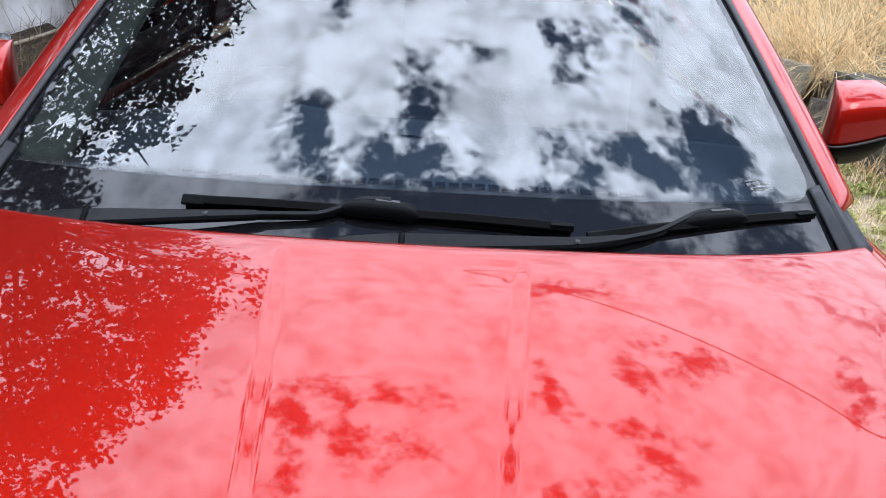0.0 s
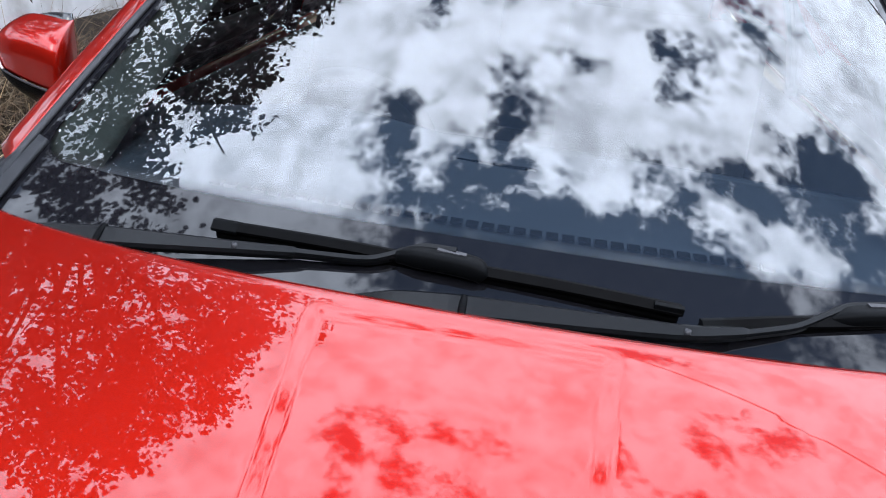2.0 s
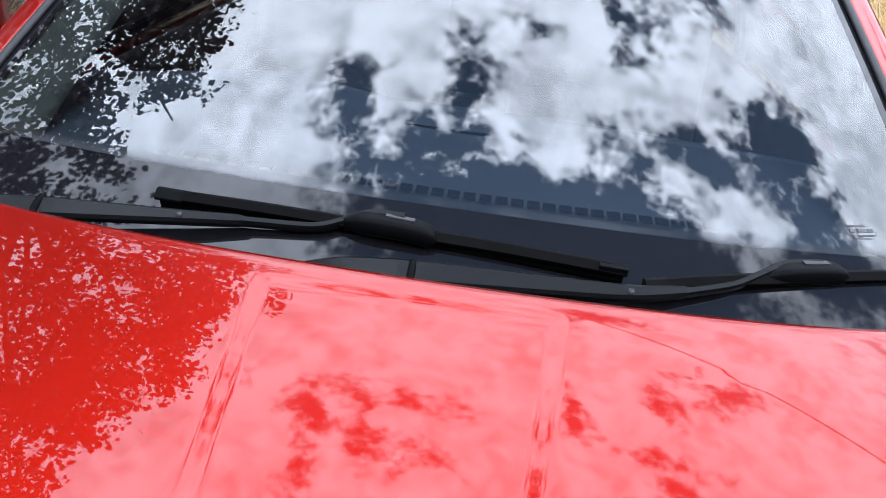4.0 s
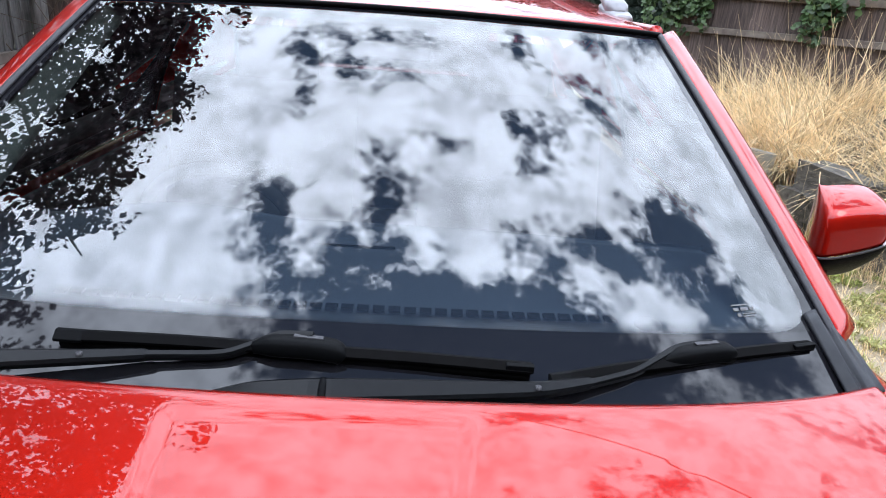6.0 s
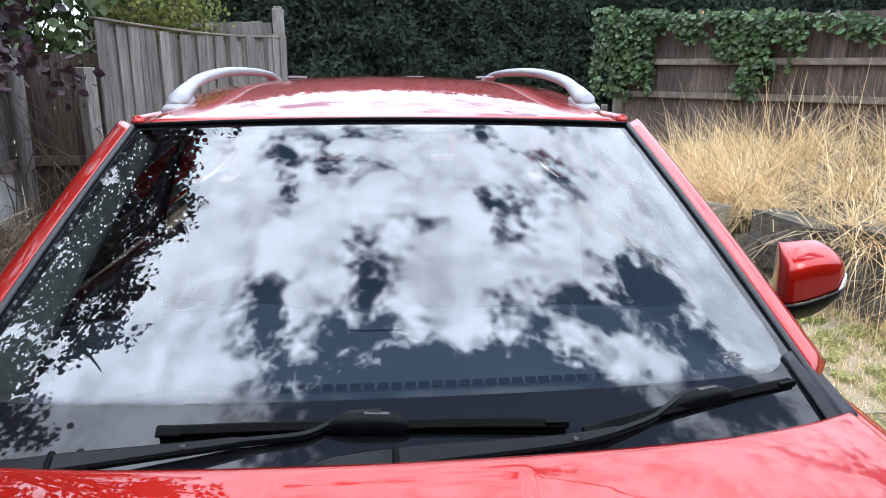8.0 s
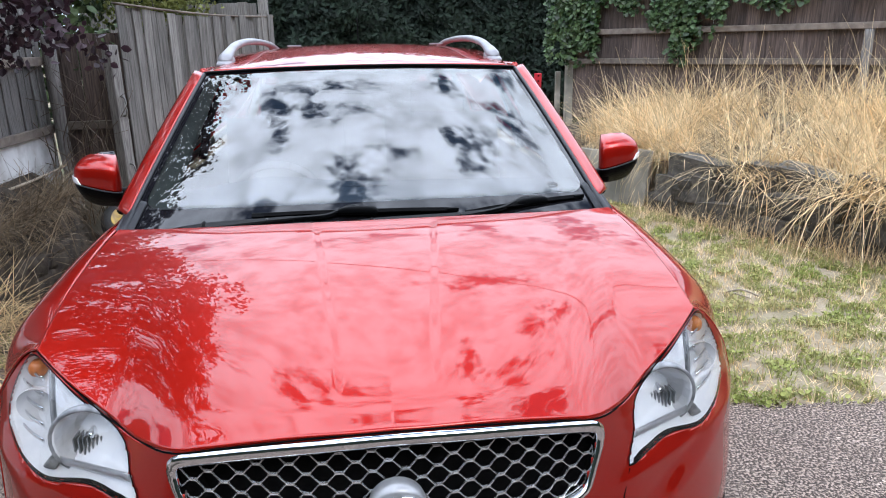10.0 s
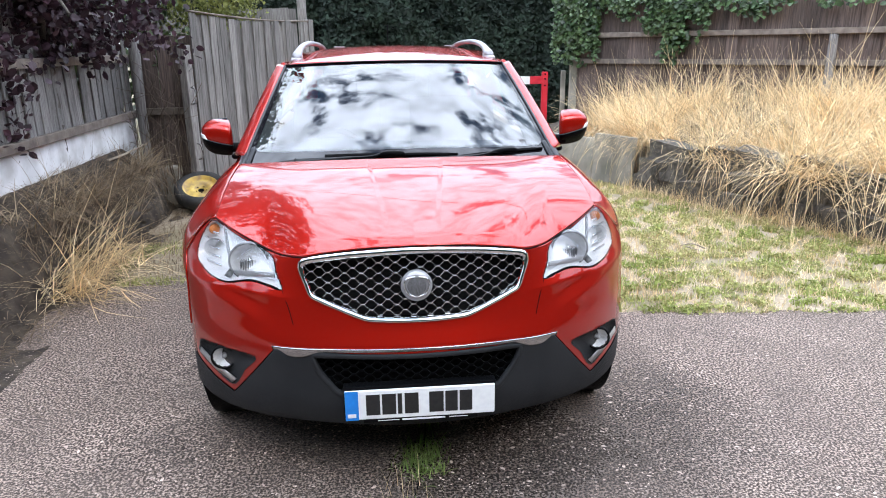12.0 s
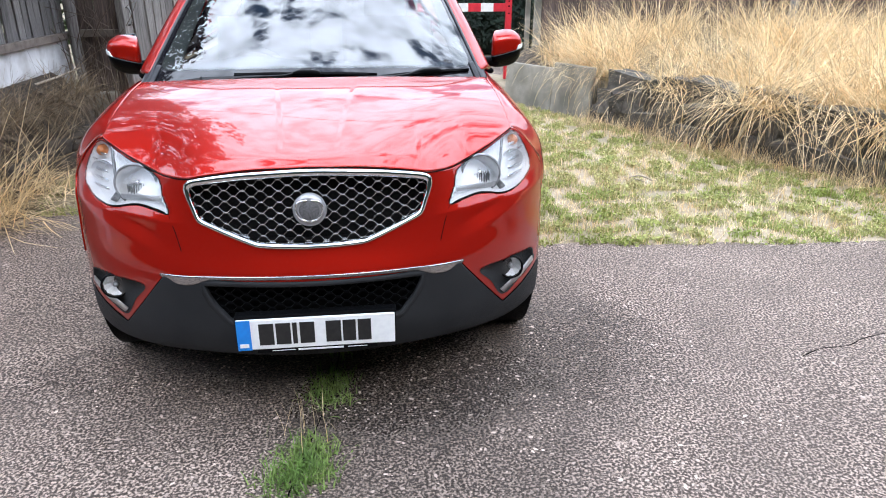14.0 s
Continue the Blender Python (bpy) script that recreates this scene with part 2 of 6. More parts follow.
WEED = material("bright_weed_leaf", (0.10, 0.18, 0.035), 0.6, second=(0.19, 0.25, 0.07), scale=6, island=True, vary=0.45, translucent=0.25)
LAMP_GREY = material("lamp_housing_grey", (0.93, 0.935, 0.955), 0.25, 0.12, second=(0.84, 0.85, 0.88), scale=30)
# dark grey with lamp-recess shade in its colour: flutes, rim, divider, fog bulb
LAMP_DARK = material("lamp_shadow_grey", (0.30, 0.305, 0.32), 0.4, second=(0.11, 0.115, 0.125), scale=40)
BADGE = material("dull_badge_metal", (0.30, 0.30, 0.31), 0.38, 0.5, second=(0.34, 0.34, 0.35), scale=80)
BADGE_DARK = material("badge_field_grey", (0.20, 0.20, 0.21), 0.5, 0.3, second=(0.08, 0.08, 0.085), scale=300, bump=0.2, bump_scale=900)
WIRE = material("bright_wire", (0.86, 0.87, 0.88), 0.22, 0.75, second=(0.62, 0.63, 0.64), scale=60)
ETCH = material("etched_grey", (0.07, 0.072, 0.076), 0.6, second=(0.13, 0.13, 0.135), scale=90)
AMBER = material("amber_plastic", (0.62, 0.20, 0.05), 0.3, second=(0.5, 0.15, 0.04), scale=60)
LENS = glass("clear_lens", (0.96, 0.97, 0.98), 1.45)
WINDSCREEN = glass("windscreen_glass", (0.74, 0.80, 0.78), GLASS_IOR)
SIDE_GLASS = glass("side_glass", (0.30, 0.34, 0.33), 1.5)
FRIT = material("black_ceramic_band", (0.006, 0.006, 0.008), 0.03, ior=1.50, second=(0.009, 0.009, 0.011), scale=90)
PLATE = material("reflective_white", (0.80, 0.81, 0.82), 0.35, second=(0.74, 0.75, 0.77), scale=60)
BLUE = material("plate_blue", (0.01, 0.22, 0.68), 0.35, second=(0.01, 0.18, 0.60), scale=40)
INK = material("plate_black", (0.012, 0.012, 0.013), 0.4, second=(0.02, 0.02, 0.02), scale=60)
WHITE_INK = material("white_print", (0.75, 0.76, 0.78), 0.5, second=(0.68, 0.69, 0.7), scale=60)
DASH = material("dashboard_vinyl", (0.036, 0.050, 0.074), 0.6, second=(0.046, 0.062, 0.090), scale=5, bump=0.1, bump_scale=200)
CLOTH = material("dark_seat_cloth", (0.016, 0.017, 0.021), 0.9, second=(0.024, 0.025, 0.03), scale=20)
HEADLINER = material("dark_trim", (0.03, 0.031, 0.036), 0.9, second=(0.045, 0.046, 0.05), scale=20)
TYRE = material("tyre_rubber", (0.014, 0.014, 0.015), 0.7, second=(0.035, 0.034, 0.032), scale=9, bump=0.3, bump_scale=200)
STEEL_YELLOW = material("yellow_steel", (0.62, 0.44, 0.10), 0.45, second=(0.48, 0.33, 0.08), scale=9, third=(0.30, 0.20, 0.10), third_scale=14)
ASPHALT = material("worn_asphalt", (0.062, 0.047, 0.040), 0.66, spec=0.22, second=(0.53, 0.415, 0.345), scale=100, detail=6, lo=0.46, hi=0.62, bump=1.0, bump_scale=150,
                   third=(0.105, 0.082, 0.068), third_scale=1.9, third_most=0.32, rough_var=0.25)


def damp_and_shade(m, centre, radii, dark=0.42):
    """A ragged patch, darker and smoother: damp, and under the car's nose also painted shade."""
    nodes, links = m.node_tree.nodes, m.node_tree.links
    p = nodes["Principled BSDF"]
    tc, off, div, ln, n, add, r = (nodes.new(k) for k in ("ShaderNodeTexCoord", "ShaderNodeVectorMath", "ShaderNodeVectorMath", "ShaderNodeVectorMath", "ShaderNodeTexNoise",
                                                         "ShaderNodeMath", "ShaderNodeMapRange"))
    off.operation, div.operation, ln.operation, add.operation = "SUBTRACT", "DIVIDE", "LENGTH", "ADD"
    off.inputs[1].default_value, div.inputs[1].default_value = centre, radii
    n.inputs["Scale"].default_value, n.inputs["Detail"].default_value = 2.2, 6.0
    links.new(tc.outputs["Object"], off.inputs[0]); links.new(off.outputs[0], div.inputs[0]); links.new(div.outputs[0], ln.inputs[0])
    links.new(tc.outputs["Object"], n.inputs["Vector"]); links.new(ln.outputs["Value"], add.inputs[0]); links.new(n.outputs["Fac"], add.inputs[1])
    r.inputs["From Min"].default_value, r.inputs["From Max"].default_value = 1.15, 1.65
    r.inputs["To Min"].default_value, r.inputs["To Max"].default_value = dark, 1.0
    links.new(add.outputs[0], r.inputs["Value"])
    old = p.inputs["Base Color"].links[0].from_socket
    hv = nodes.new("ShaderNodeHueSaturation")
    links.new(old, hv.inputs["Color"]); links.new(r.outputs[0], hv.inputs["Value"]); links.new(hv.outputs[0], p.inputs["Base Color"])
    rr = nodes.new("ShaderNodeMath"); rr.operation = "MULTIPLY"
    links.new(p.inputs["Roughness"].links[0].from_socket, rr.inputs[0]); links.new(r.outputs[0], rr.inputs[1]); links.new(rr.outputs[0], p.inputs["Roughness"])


# damp ground, with the shade under the car's nose painted into its colour
damp_and_shade(ASPHALT, (0.25, 0.45, 0.0), (1.35, 0.62, 1.0), 0.48)
# damp ground along the crack
damp_and_shade(ASPHALT, (0.38, -0.25, 0.0), (0.55, 0.85, 1.0), 0.62)
VERGE = material("dry_verge", (0.29, 0.23, 0.16), 0.95, second=(0.41, 0.34, 0.25), scale=14, bump=0.9, bump_scale=45, third=(0.20, 0.17, 0.10), third_scale=2.2)
EARTH = material("dry_earth", (0.17, 0.13, 0.085), 0.95, second=(0.26, 0.21, 0.145), scale=16, bump=0.8, bump_scale=40, third=(0.11, 0.12, 0.05), third_scale=1.6)
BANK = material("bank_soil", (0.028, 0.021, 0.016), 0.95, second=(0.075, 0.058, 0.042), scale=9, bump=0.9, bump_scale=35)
WOOD = material("weathered_boards", (0.235, 0.222, 0.212), 0.85, second=(0.115, 0.107, 0.102), scale=14, lo=0.36, hi=0.66, stretch=(6, 6, 0.5), vary=0.30,
                bump=0.5, bump_scale=40)
WOOD_BROWN = material("brown_fence_boards", (0.145, 0.108, 0.092), 0.85, second=(0.062, 0.046, 0.042), scale=13, stretch=(6, 6, 0.5), vary=0.28, bump=0.5, bump_scale=40)
RAILWOOD = material("fence_rail_wood", (0.22, 0.185, 0.155), 0.85, second=(0.13, 0.105, 0.09), scale=12, vary=0.2, bump=0.4)
CONCRETE = material("grey_concrete", (0.40, 0.37, 0.32), 0.85, second=(0.27, 0.25, 0.21), scale=5, bump=0.4, bump_scale=60, third=(0.16, 0.155, 0.13), third_scale=3.0, vary=0.12)
DARK_STONE = material("dark_wall_stone", (0.06, 0.055, 0.048), 0.9, second=(0.13, 0.12, 0.105), scale=7, bump=0.8, bump_scale=30, vary=0.25)
WHITE_BOARD = material("pale_gravel_board", (0.80, 0.80, 0.81), 0.75, second=(0.66, 0.66, 0.67), scale=4, third=(0.46, 0.45, 0.44), third_scale=5.0, bump=0.2)
STRAW = material("straw", (0.82, 0.67, 0.43), 0.7, second=(0.68, 0.49, 0.26), scale=3, island=True, vary=0.48, translucent=0.25)
DEAD = material("dead_brown_grass", (0.27, 0.20, 0.13), 0.85, second=(0.10, 0.072, 0.046), scale=3, island=True, vary=0.45, translucent=0.2)
GRASS = material("green_grass", (0.24, 0.29, 0.065), 0.7, second=(0.43, 0.40, 0.17), scale=1.5, island=True, vary=0.4, translucent=0.3)
IVY = material("ivy_leaf", (0.034, 0.070, 0.024), 0.42, second=(0.075, 0.120, 0.046), scale=4, island=True, vary=0.65, translucent=0.15)
CONIFER = material("conifer_spray", (0.007, 0.015, 0.010), 0.9, second=(0.012, 0.024, 0.013), scale=2, island=True, vary=0.5)
SHRUB = material("yellow_green_shrub", (0.22, 0.225, 0.06), 0.6, second=(0.12, 0.145, 0.04), scale=3, island=True, vary=0.45, translucent=0.2)
SHRUB_DARK = material("dark_shrub_leaf", (0.04, 0.07, 0.025), 0.6, second=(0.07, 0.10, 0.035), scale=3, island=True, vary=0.45)
PLUM = material("purple_leaf", (0.026, 0.012, 0.020), 0.52, second=(0.055, 0.026, 0.036), scale=4, island=True, vary=0.5, translucent=0.12)
BARK = material("dark_bark", (0.06, 0.05, 0.042), 0.9, second=(0.11, 0.095, 0.08), scale=18, stretch=(3, 3, 0.6), bump=0.8, bump_scale=40)
TWIG = material("dry_twig", (0.42, 0.36, 0.28), 0.85, second=(0.28, 0.23, 0.18), scale=20)
STRAND = material("dead_strand", (0.42, 0.33, 0.22), 0.85, second=(0.22, 0.165, 0.11), scale=3, island=True, vary=0.4)
STEM = material("dry_brown_stem", (0.15, 0.115, 0.085), 0.9, second=(0.085, 0.065, 0.05), scale=20)
RED_SIGN = material("red_barrier_paint", (0.55, 0.02, 0.035), 0.45, second=(0.42, 0.015, 0.03), scale=12)
WHITE_SIGN = material("white_barrier_paint", (0.75, 0.75, 0.74), 0.5, second=(0.62, 0.62, 0.6), scale=12)
IRON = material("galvanised_iron", (0.28, 0.28, 0.28), 0.5, 0.6, second=(0.18, 0.17, 0.16), scale=30)


TRIM = material("grey_pillar_trim", (0.10, 0.125, 0.13), 0.7, second=(0.08, 0.10, 0.105), scale=30, bump=0.1, bump_scale=300)
# opaque pale drops: the bright sky's glint is put into the base colour
DROP_GLINT = material("pale_drop_glint", (0.75, 0.78, 0.80), 0.05, ior=1.6, second=(0.6, 0.63, 0.65), scale=400)


# ---- helpers of this scene ----
def bm_data(verts, faces):
    bm = bmesh.new()
    vs = [bm.verts.new(v) for v in verts]
    for f in faces:
        try:
            bm.faces.new([vs[i] for i in f])
        except ValueError:
            pass
    return bm


def part(name, bm, mat, parent=None, label="", smooth=True, thick=0.0, bevel=0.0):
    """Link a bmesh as one mesh object under its thing or part."""
    bmesh.ops.recalc_face_normals(bm, faces=bm.faces)
    me = bpy.data.meshes.new(name)
    bm.to_mesh(me)
    bm.free()
    me.materials.append(mat)
    if smooth:
        me.polygons.foreach_set("use_smooth", [True] * len(me.polygons))
    ob = new(name, me)
    ob.parent = parent
    if thick:
        s = ob.modifiers.new("thickness", "SOLIDIFY")
        s.thickness, s.offset = abs(thick), -1.0 if thick > 0 else 1.0
    if bevel:
        b = ob.modifiers.new("soft_edge", "BEVEL")
        b.width, b.segments, b.limit_method = bevel, 2, "ANGLE"
    if label:
        tagged(ob, label)
    return ob


def stuff(name, verts, faces, mat, parent=None, label="", category=""):
    me = bpy.data.meshes.new(name)
    me.from_pydata(verts, [], faces)
    me.materials.append(mat)
    ob = new(name, me)
    ob.parent = parent
    return tagged(ob, label, category, kind="stuff")


def thing(name, label, category, at=(0, 0, 0), turn=0.0, group=""):
    ob = new(name)
    ob.matrix_world = pose(*at, 0, 0, turn)
    ob.empty_display_size = 0.1
    return tagged(ob, label, category, group)


def box(bm, x0, x1, y0, y1, z0, z1):
    v = [bm.verts.new(p) for p in ((x0, y0, z0), (x1, y0, z0), (x1, y1, z0), (x0, y1, z0), (x0, y0, z1), (x1, y0, z1), (x1, y1, z1), (x0, y1, z1))]
    for f in ((0, 3, 2, 1), (4, 5, 6, 7), (0, 1, 5, 4), (1, 2, 6, 5), (2, 3, 7, 6), (3, 0, 4, 7)):
        bm.faces.new([v[i] for i in f])
    return bm


def boxes(*spans):
    bm = bmesh.new()
    for s in spans:
        box(bm, *s)
    return bm


def grid(fn, nu, nv, keep=None):
    """A sheet of fn(u, v), u and v from 0 to 1; keep(point) drops faces."""
    pts = [fn(i / nu, j / nv) for j in range(nv + 1) for i in range(nu + 1)]
    faces = []
    for j in range(nv):
        for i in range(nu):
            a = j * (nu + 1) + i
            f = (a, a + 1, a + nu + 2, a + nu + 1)
            if keep:
                c = [sum(pts[k][n] for k in f) / 4 for n in range(3)]
                if not keep(*c):
                    continue
            faces.append(f)
    bm = bm_data(pts, faces)
    bmesh.ops.delete(bm, geom=[v for v in bm.verts if not v.link_faces], context="VERTS")
    return bm


def lerp(a, b, t):
    return a + (b - a) * t


def step(a, b, x):
    t = min(1.0, max(0.0, (x - a) / (b - a)))
    return t * t * (3 - 2 * t)


def ramp(a, b, x):
    """A straight rise with softly rounded ends."""
    t = min(1.0, max(0.0, (x - a) / (b - a)))
    return 0.7 * t + 0.3 * t * t * (3 - 2 * t)


def curve_at(points, t):
    """A smooth curve through a few points, t from 0 to 1."""
    n = len(points) - 1
    k = min(int(t * n), n - 1)
    f = t * n - k
    p = [Vector(points[min(max(k + d, 0), n)]) for d in (-1, 0, 1, 2)]
    return 0.5 * (2 * p[1] + (p[2] - p[0]) * f + (2 * p[0] - 5 * p[1] + 4 * p[2] - p[3]) * f * f + (3 * p[1] - p[0] - 3 * p[2] + p[3]) * f ** 3)


def sweep(points, profile, steps=24, caps=True, scale=lambda t: 1.0, up=(0, 0, 1)):
    """A profile, a ring of (side, up) offsets, swept along a smooth curve."""
    bm, rings = bmesh.new(), []
    for i in range(steps + 1):
        t = i / steps
        p = curve_at(points, t)
        d = (curve_at(points, min(1, t + 0.01)) - curve_at(points, max(0, t - 0.01))).normalized()
        side = d.cross(Vector(up)).normalized()
        top = side.cross(d)
        rings.append([bm.verts.new(p + (side * a + top * b) * scale(t)) for a, b in profile])
    n = len(profile)
    for r, s in zip(rings, rings[1:]):
        for k in range(n):
            bm.faces.new((r[k], r[(k + 1) % n], s[(k + 1) % n], s[k]))
    if caps:
        bm.faces.new(rings[0][::-1])
        bm.faces.new(rings[-1])
    return bm


def ring(rx, ry=None, n=12, power=1.0):
    ry = ry or rx
    out = []
    for k in range(n):
        a = 2 * math.pi * k / n
        c, s = math.cos(a), math.sin(a)
        out.append((rx * math.copysign(abs(c) ** power, c), ry * math.copysign(abs(s) ** power, s)))
    return out


def outline(points, n=64, closed=True):
    """Points spread evenly round a smooth closed line in x and z."""
    m = len(points)
    raw = []
    for i in range(m):
        p = [Vector((*points[(i + d) % m], 0)) for d in (-1, 0, 1, 2)]
        for k in range(12):
            f = k / 12
            tension = 0.5
            q = p[1] + tension * (p[2] - p[0]) * f + tension * (2 * p[0] - 5 * p[1] + 4 * p[2] - p[3]) * f * f + tension * (3 * p[1] - p[0] - 3 * p[2] + p[3]) * f ** 3
            raw.append((q.x, q.y))
    d = [0.0]
    for a, b in zip(raw, raw[1:] + raw[:1]):
        d.append(d[-1] + math.dist(a, b))
    out, k = [], 0
    for i in range(n):
        s = d[-1] * i / n
        while d[k + 1] < s:
            k += 1
        f = (s - d[k]) / max(1e-9, d[k + 1] - d[k])
        a, b = raw[k], raw[(k + 1) % len(raw)]
        out.append((lerp(a[0], b[0], f), lerp(a[1], b[1], f)))
    return out


def inside(x, z, poly):
    hit = False
    for (x0, z0), (x1, z1) in zip(poly, poly[1:] + poly[:1]):
        if (z0 > z) != (z1 > z) and x < (x1 - x0) * (z - z0) / (z1 - z0) + x0:
            hit = not hit
    return hit


def disc(poly, centre, levels, depth):
    """A filled outline as rings shrinking to its centre; depth(x, z, k) gives y."""
    bm, rings = bmesh.new(), []
    for k in levels:
        rings.append([bm.verts.new((centre[0] + k * (x - centre[0]), depth(centre[0] + k * (x - centre[0]), centre[1] + k * (z - centre[1]), k),
                                    centre[1] + k * (z - centre[1]))) for x, z in poly])
    n = len(poly)
    for r, s in zip(rings, rings[1:]):
        for i in range(n):
            bm.faces.new((r[i], r[(i + 1) % n], s[(i + 1) % n], s[i]))
    if levels[-1] > 0 and levels[-1] < 0.3:
        bm.faces.new(rings[-1])
    return bm


def lathe(profile, n=40, axis="x", at=(0, 0, 0)):
    """A profile of (radius, along) turned round an axis."""
    bm, rings = bmesh.new(), []
    for r, h in profile:
        row = []
        for k in range(n):
            a = 2 * math.pi * k / n
            c, s = r * math.cos(a), r * math.sin(a)
            p = {"x": (h, c, s), "y": (c, h, s), "z": (c, s, h)}[axis]
            row.append(bm.verts.new(Vector(p) + Vector(at)))
        rings.append(row)
    for r, s in zip(rings, rings[1:]):
        for k in range(n):
            bm.faces.new((r[k], r[(k + 1) % n], s[(k + 1) % n], s[k]))
    return bm


def merge(*bms):
    out = bmesh.new()
    for b in bms:
        me = bpy.data.meshes.new("tmp")
        b.to_mesh(me)
        b.free()
        out.from_mesh(me)
        bpy.data.meshes.remove(me)
    return out


def mirrored(bm, s):
    if s < 0:
        for v in bm.verts:
            v.co.x = -v.co.x
    return bm


# ---- ground ----
ground = part("ground", grid(lambda u, v: (lerp(-1, 1, u) ** 3 * 300, 4 + lerp(-1, 1, v) ** 3 * 300, -0.02), 24, 24), EARTH)
tagged(ground, "dry earthy ground with sparse grass reaching the horizon", "ground", kind="structure")


def drive_edge(x):
    base = 1.62 - 0.09 * (x - 1.4) if x > 0 else 2.45 + 0.5 * (x + 2.1)
    return lerp(2.45 + 0.5 * (x + 2.1), 1.62 - 0.09 * (x - 1.4), step(-1.3, 1.0, x)) + 0.05 * noise.noise(Vector((x * 2.3, 0, 0))) + 0.03 * noise.noise(Vector((x * 9, 1, 0)))


def drive_z(x, y):
    return 0.004 * noise.noise(Vector((x * 1.3, y * 1.3, 7)))


def drive_point(u, v):
    x = lerp(-9, 9, u)
    y = lerp(-12, drive_edge(x), 1 - (1 - v) ** 2)
    return x, y, drive_z(x, y)


driveway = part("driveway", grid(drive_point, 150, 90), ASPHALT, thick=-0.03)
tagged(driveway, "worn grey asphalt driveway with exposed pale chippings", "driveway", kind="structure")


def lawn_point(u, v):
    x, y = lerp(-2.6, 6.0, u), lerp(1.3, 9.5, v)
    return x, y, -0.006 + 0.02 * noise.noise(Vector((x * 1.1, y * 1.1, 2))) + 0.012 * noise.noise(Vector((x * 4, y * 4, 5))) - 0.06 * step(drive_edge(x) + 0.01, drive_edge(x) - 0.12, y)




# added out of view: a tall dark screen that cuts off low sky light
def rear_point(u, v):
    a = lerp(-0.22, 1.22, u) * math.pi
    return 13 * math.cos(a), 1.0 - 12 * math.sin(a), lerp(3.6, 9.0, max(0.0, math.sin(a)) ** 0.7) * v + v * (0.7 * noise.noise(Vector((u * 24, v * 2, 0))) + 0.35 * noise.noise(Vector((u * 90, v * 3, 4))))


screen_hedge = part("screen_hedge", grid(rear_point, 300, 16), CONIFER, thick=0.4)
tagged(screen_hedge, "unseen dark screen added round the rear to block low sky light", "hedge", kind="structure")
verge = part("verge", grid(lawn_point, 90, 90), VERGE)
tagged(verge, "patchy verge of bare earth and dry thatch beside the car", "ground", kind="structure")

# ---- car ----
car = thing("car", "red compact SUV with silver roof rails parked on a drive", "car")
HALF, NOSE_L = 0.952, 0.80      # half width of the body, length of the rounded nose


def through_points(pts, x):
    """A smooth line through a few (x, value) pairs."""
    n = len(pts)
    k = 0
    while k < n - 2 and x > pts[k + 1][0]:
        k += 1
    slope = [(pts[min(i + 1, n - 1)][1] - pts[max(i - 1, 0)][1]) / (pts[min(i + 1, n - 1)][0] - pts[max(i - 1, 0)][0]) for i in (k, k + 1)]
    (x0, v0), (x1, v1) = pts[k], pts[k + 1]
    h = x1 - x0
    t = min(1.0, max(0.0, (x - x0) / h))
    return (2 * t ** 3 - 3 * t * t + 1) * v0 + (t ** 3 - 2 * t * t + t) * h * slope[0] + (3 * t * t - 2 * t ** 3) * v1 + (t ** 3 - t * t) * h * slope[1]


NOSE = ((0.20, 0.10), (0.28, 0.035), (0.36, 0.008), (0.46, 0.004), (0.56, 0.006), (0.66, 0.040), (0.76, 0.068), (0.86, 0.088), (0.96, 0.115))


def nose_y(z):
    """How far back the nose stands on the centre line at a height."""
    return through_points(NOSE, z)


def front(x, z):
    """The skin of the front end: y at a side position and a height."""
    y0 = nose_y(z)
    c = math.sqrt(max(0.0, 1 - min(1.0, abs(x) / HALF) ** 2))
    lean = 0.5 * step(0.36, 0.56, abs(x)) * max(0.0, z - 0.74)
    fold = 0.615 + 0.30 * (abs(x) - 0.45)
    lean += 0.014 * ramp(fold, fold + 0.055, z) * step(0.44, 0.60, abs(x)) * (1 - step(0.80, 0.93, abs(x)))
    return y0 + (NOSE_L - y0) * (1 - c) + lean


EDGE = ((0.0, 0.934), (0.18, 0.927), (0.33, 0.906), (0.42, 0.886), (0.50, 0.880), (0.62, 0.912), (0.745, 0.956))


def top_line(x):
    """Height of the front edge of the bonnet, headlamp and wing."""
    a = abs(x)
    if a < 0.745:
        return through_points(EDGE, a)
    return 0.956 - 0.156 * ((a - 0.745) / (X_END - 0.745)) ** 1.6


def skirt_line(x):
    """Height at which the red bumper meets the grey skirt."""
    a = abs(x)
    if a < 0.50:
        return 0.570
    if a < 0.69:
        return lerp(0.570, 0.338, (a - 0.50) / 0.19)
    return lerp(0.338, 0.405, (a - 0.69) / (X_END - 0.69))


X_END = 0.895
GRILLE = [(0, 0.918), (0.20, 0.908), (0.345, 0.888), (0.395, 0.872), (0.404, 0.845), (0.386, 0.795), (0.368, 0.754), (0.338, 0.740), (0.265, 0.712), (0.195, 0.687), (0.155, 0.679), (0, 0.675)]
GRILLE += [(-x, z) for x, z in GRILLE[-2:0:-1]]
LOWER = [(0, 0.566), (0.20, 0.565), (0.350, 0.560), (0.372, 0.545), (0.352, 0.490), (0.315, 0.440), (0.275, 0.405), (0.15, 0.395), (0, 0.395)]
LOWER += [(-x, z) for x, z in LOWER[-2:0:-1]]
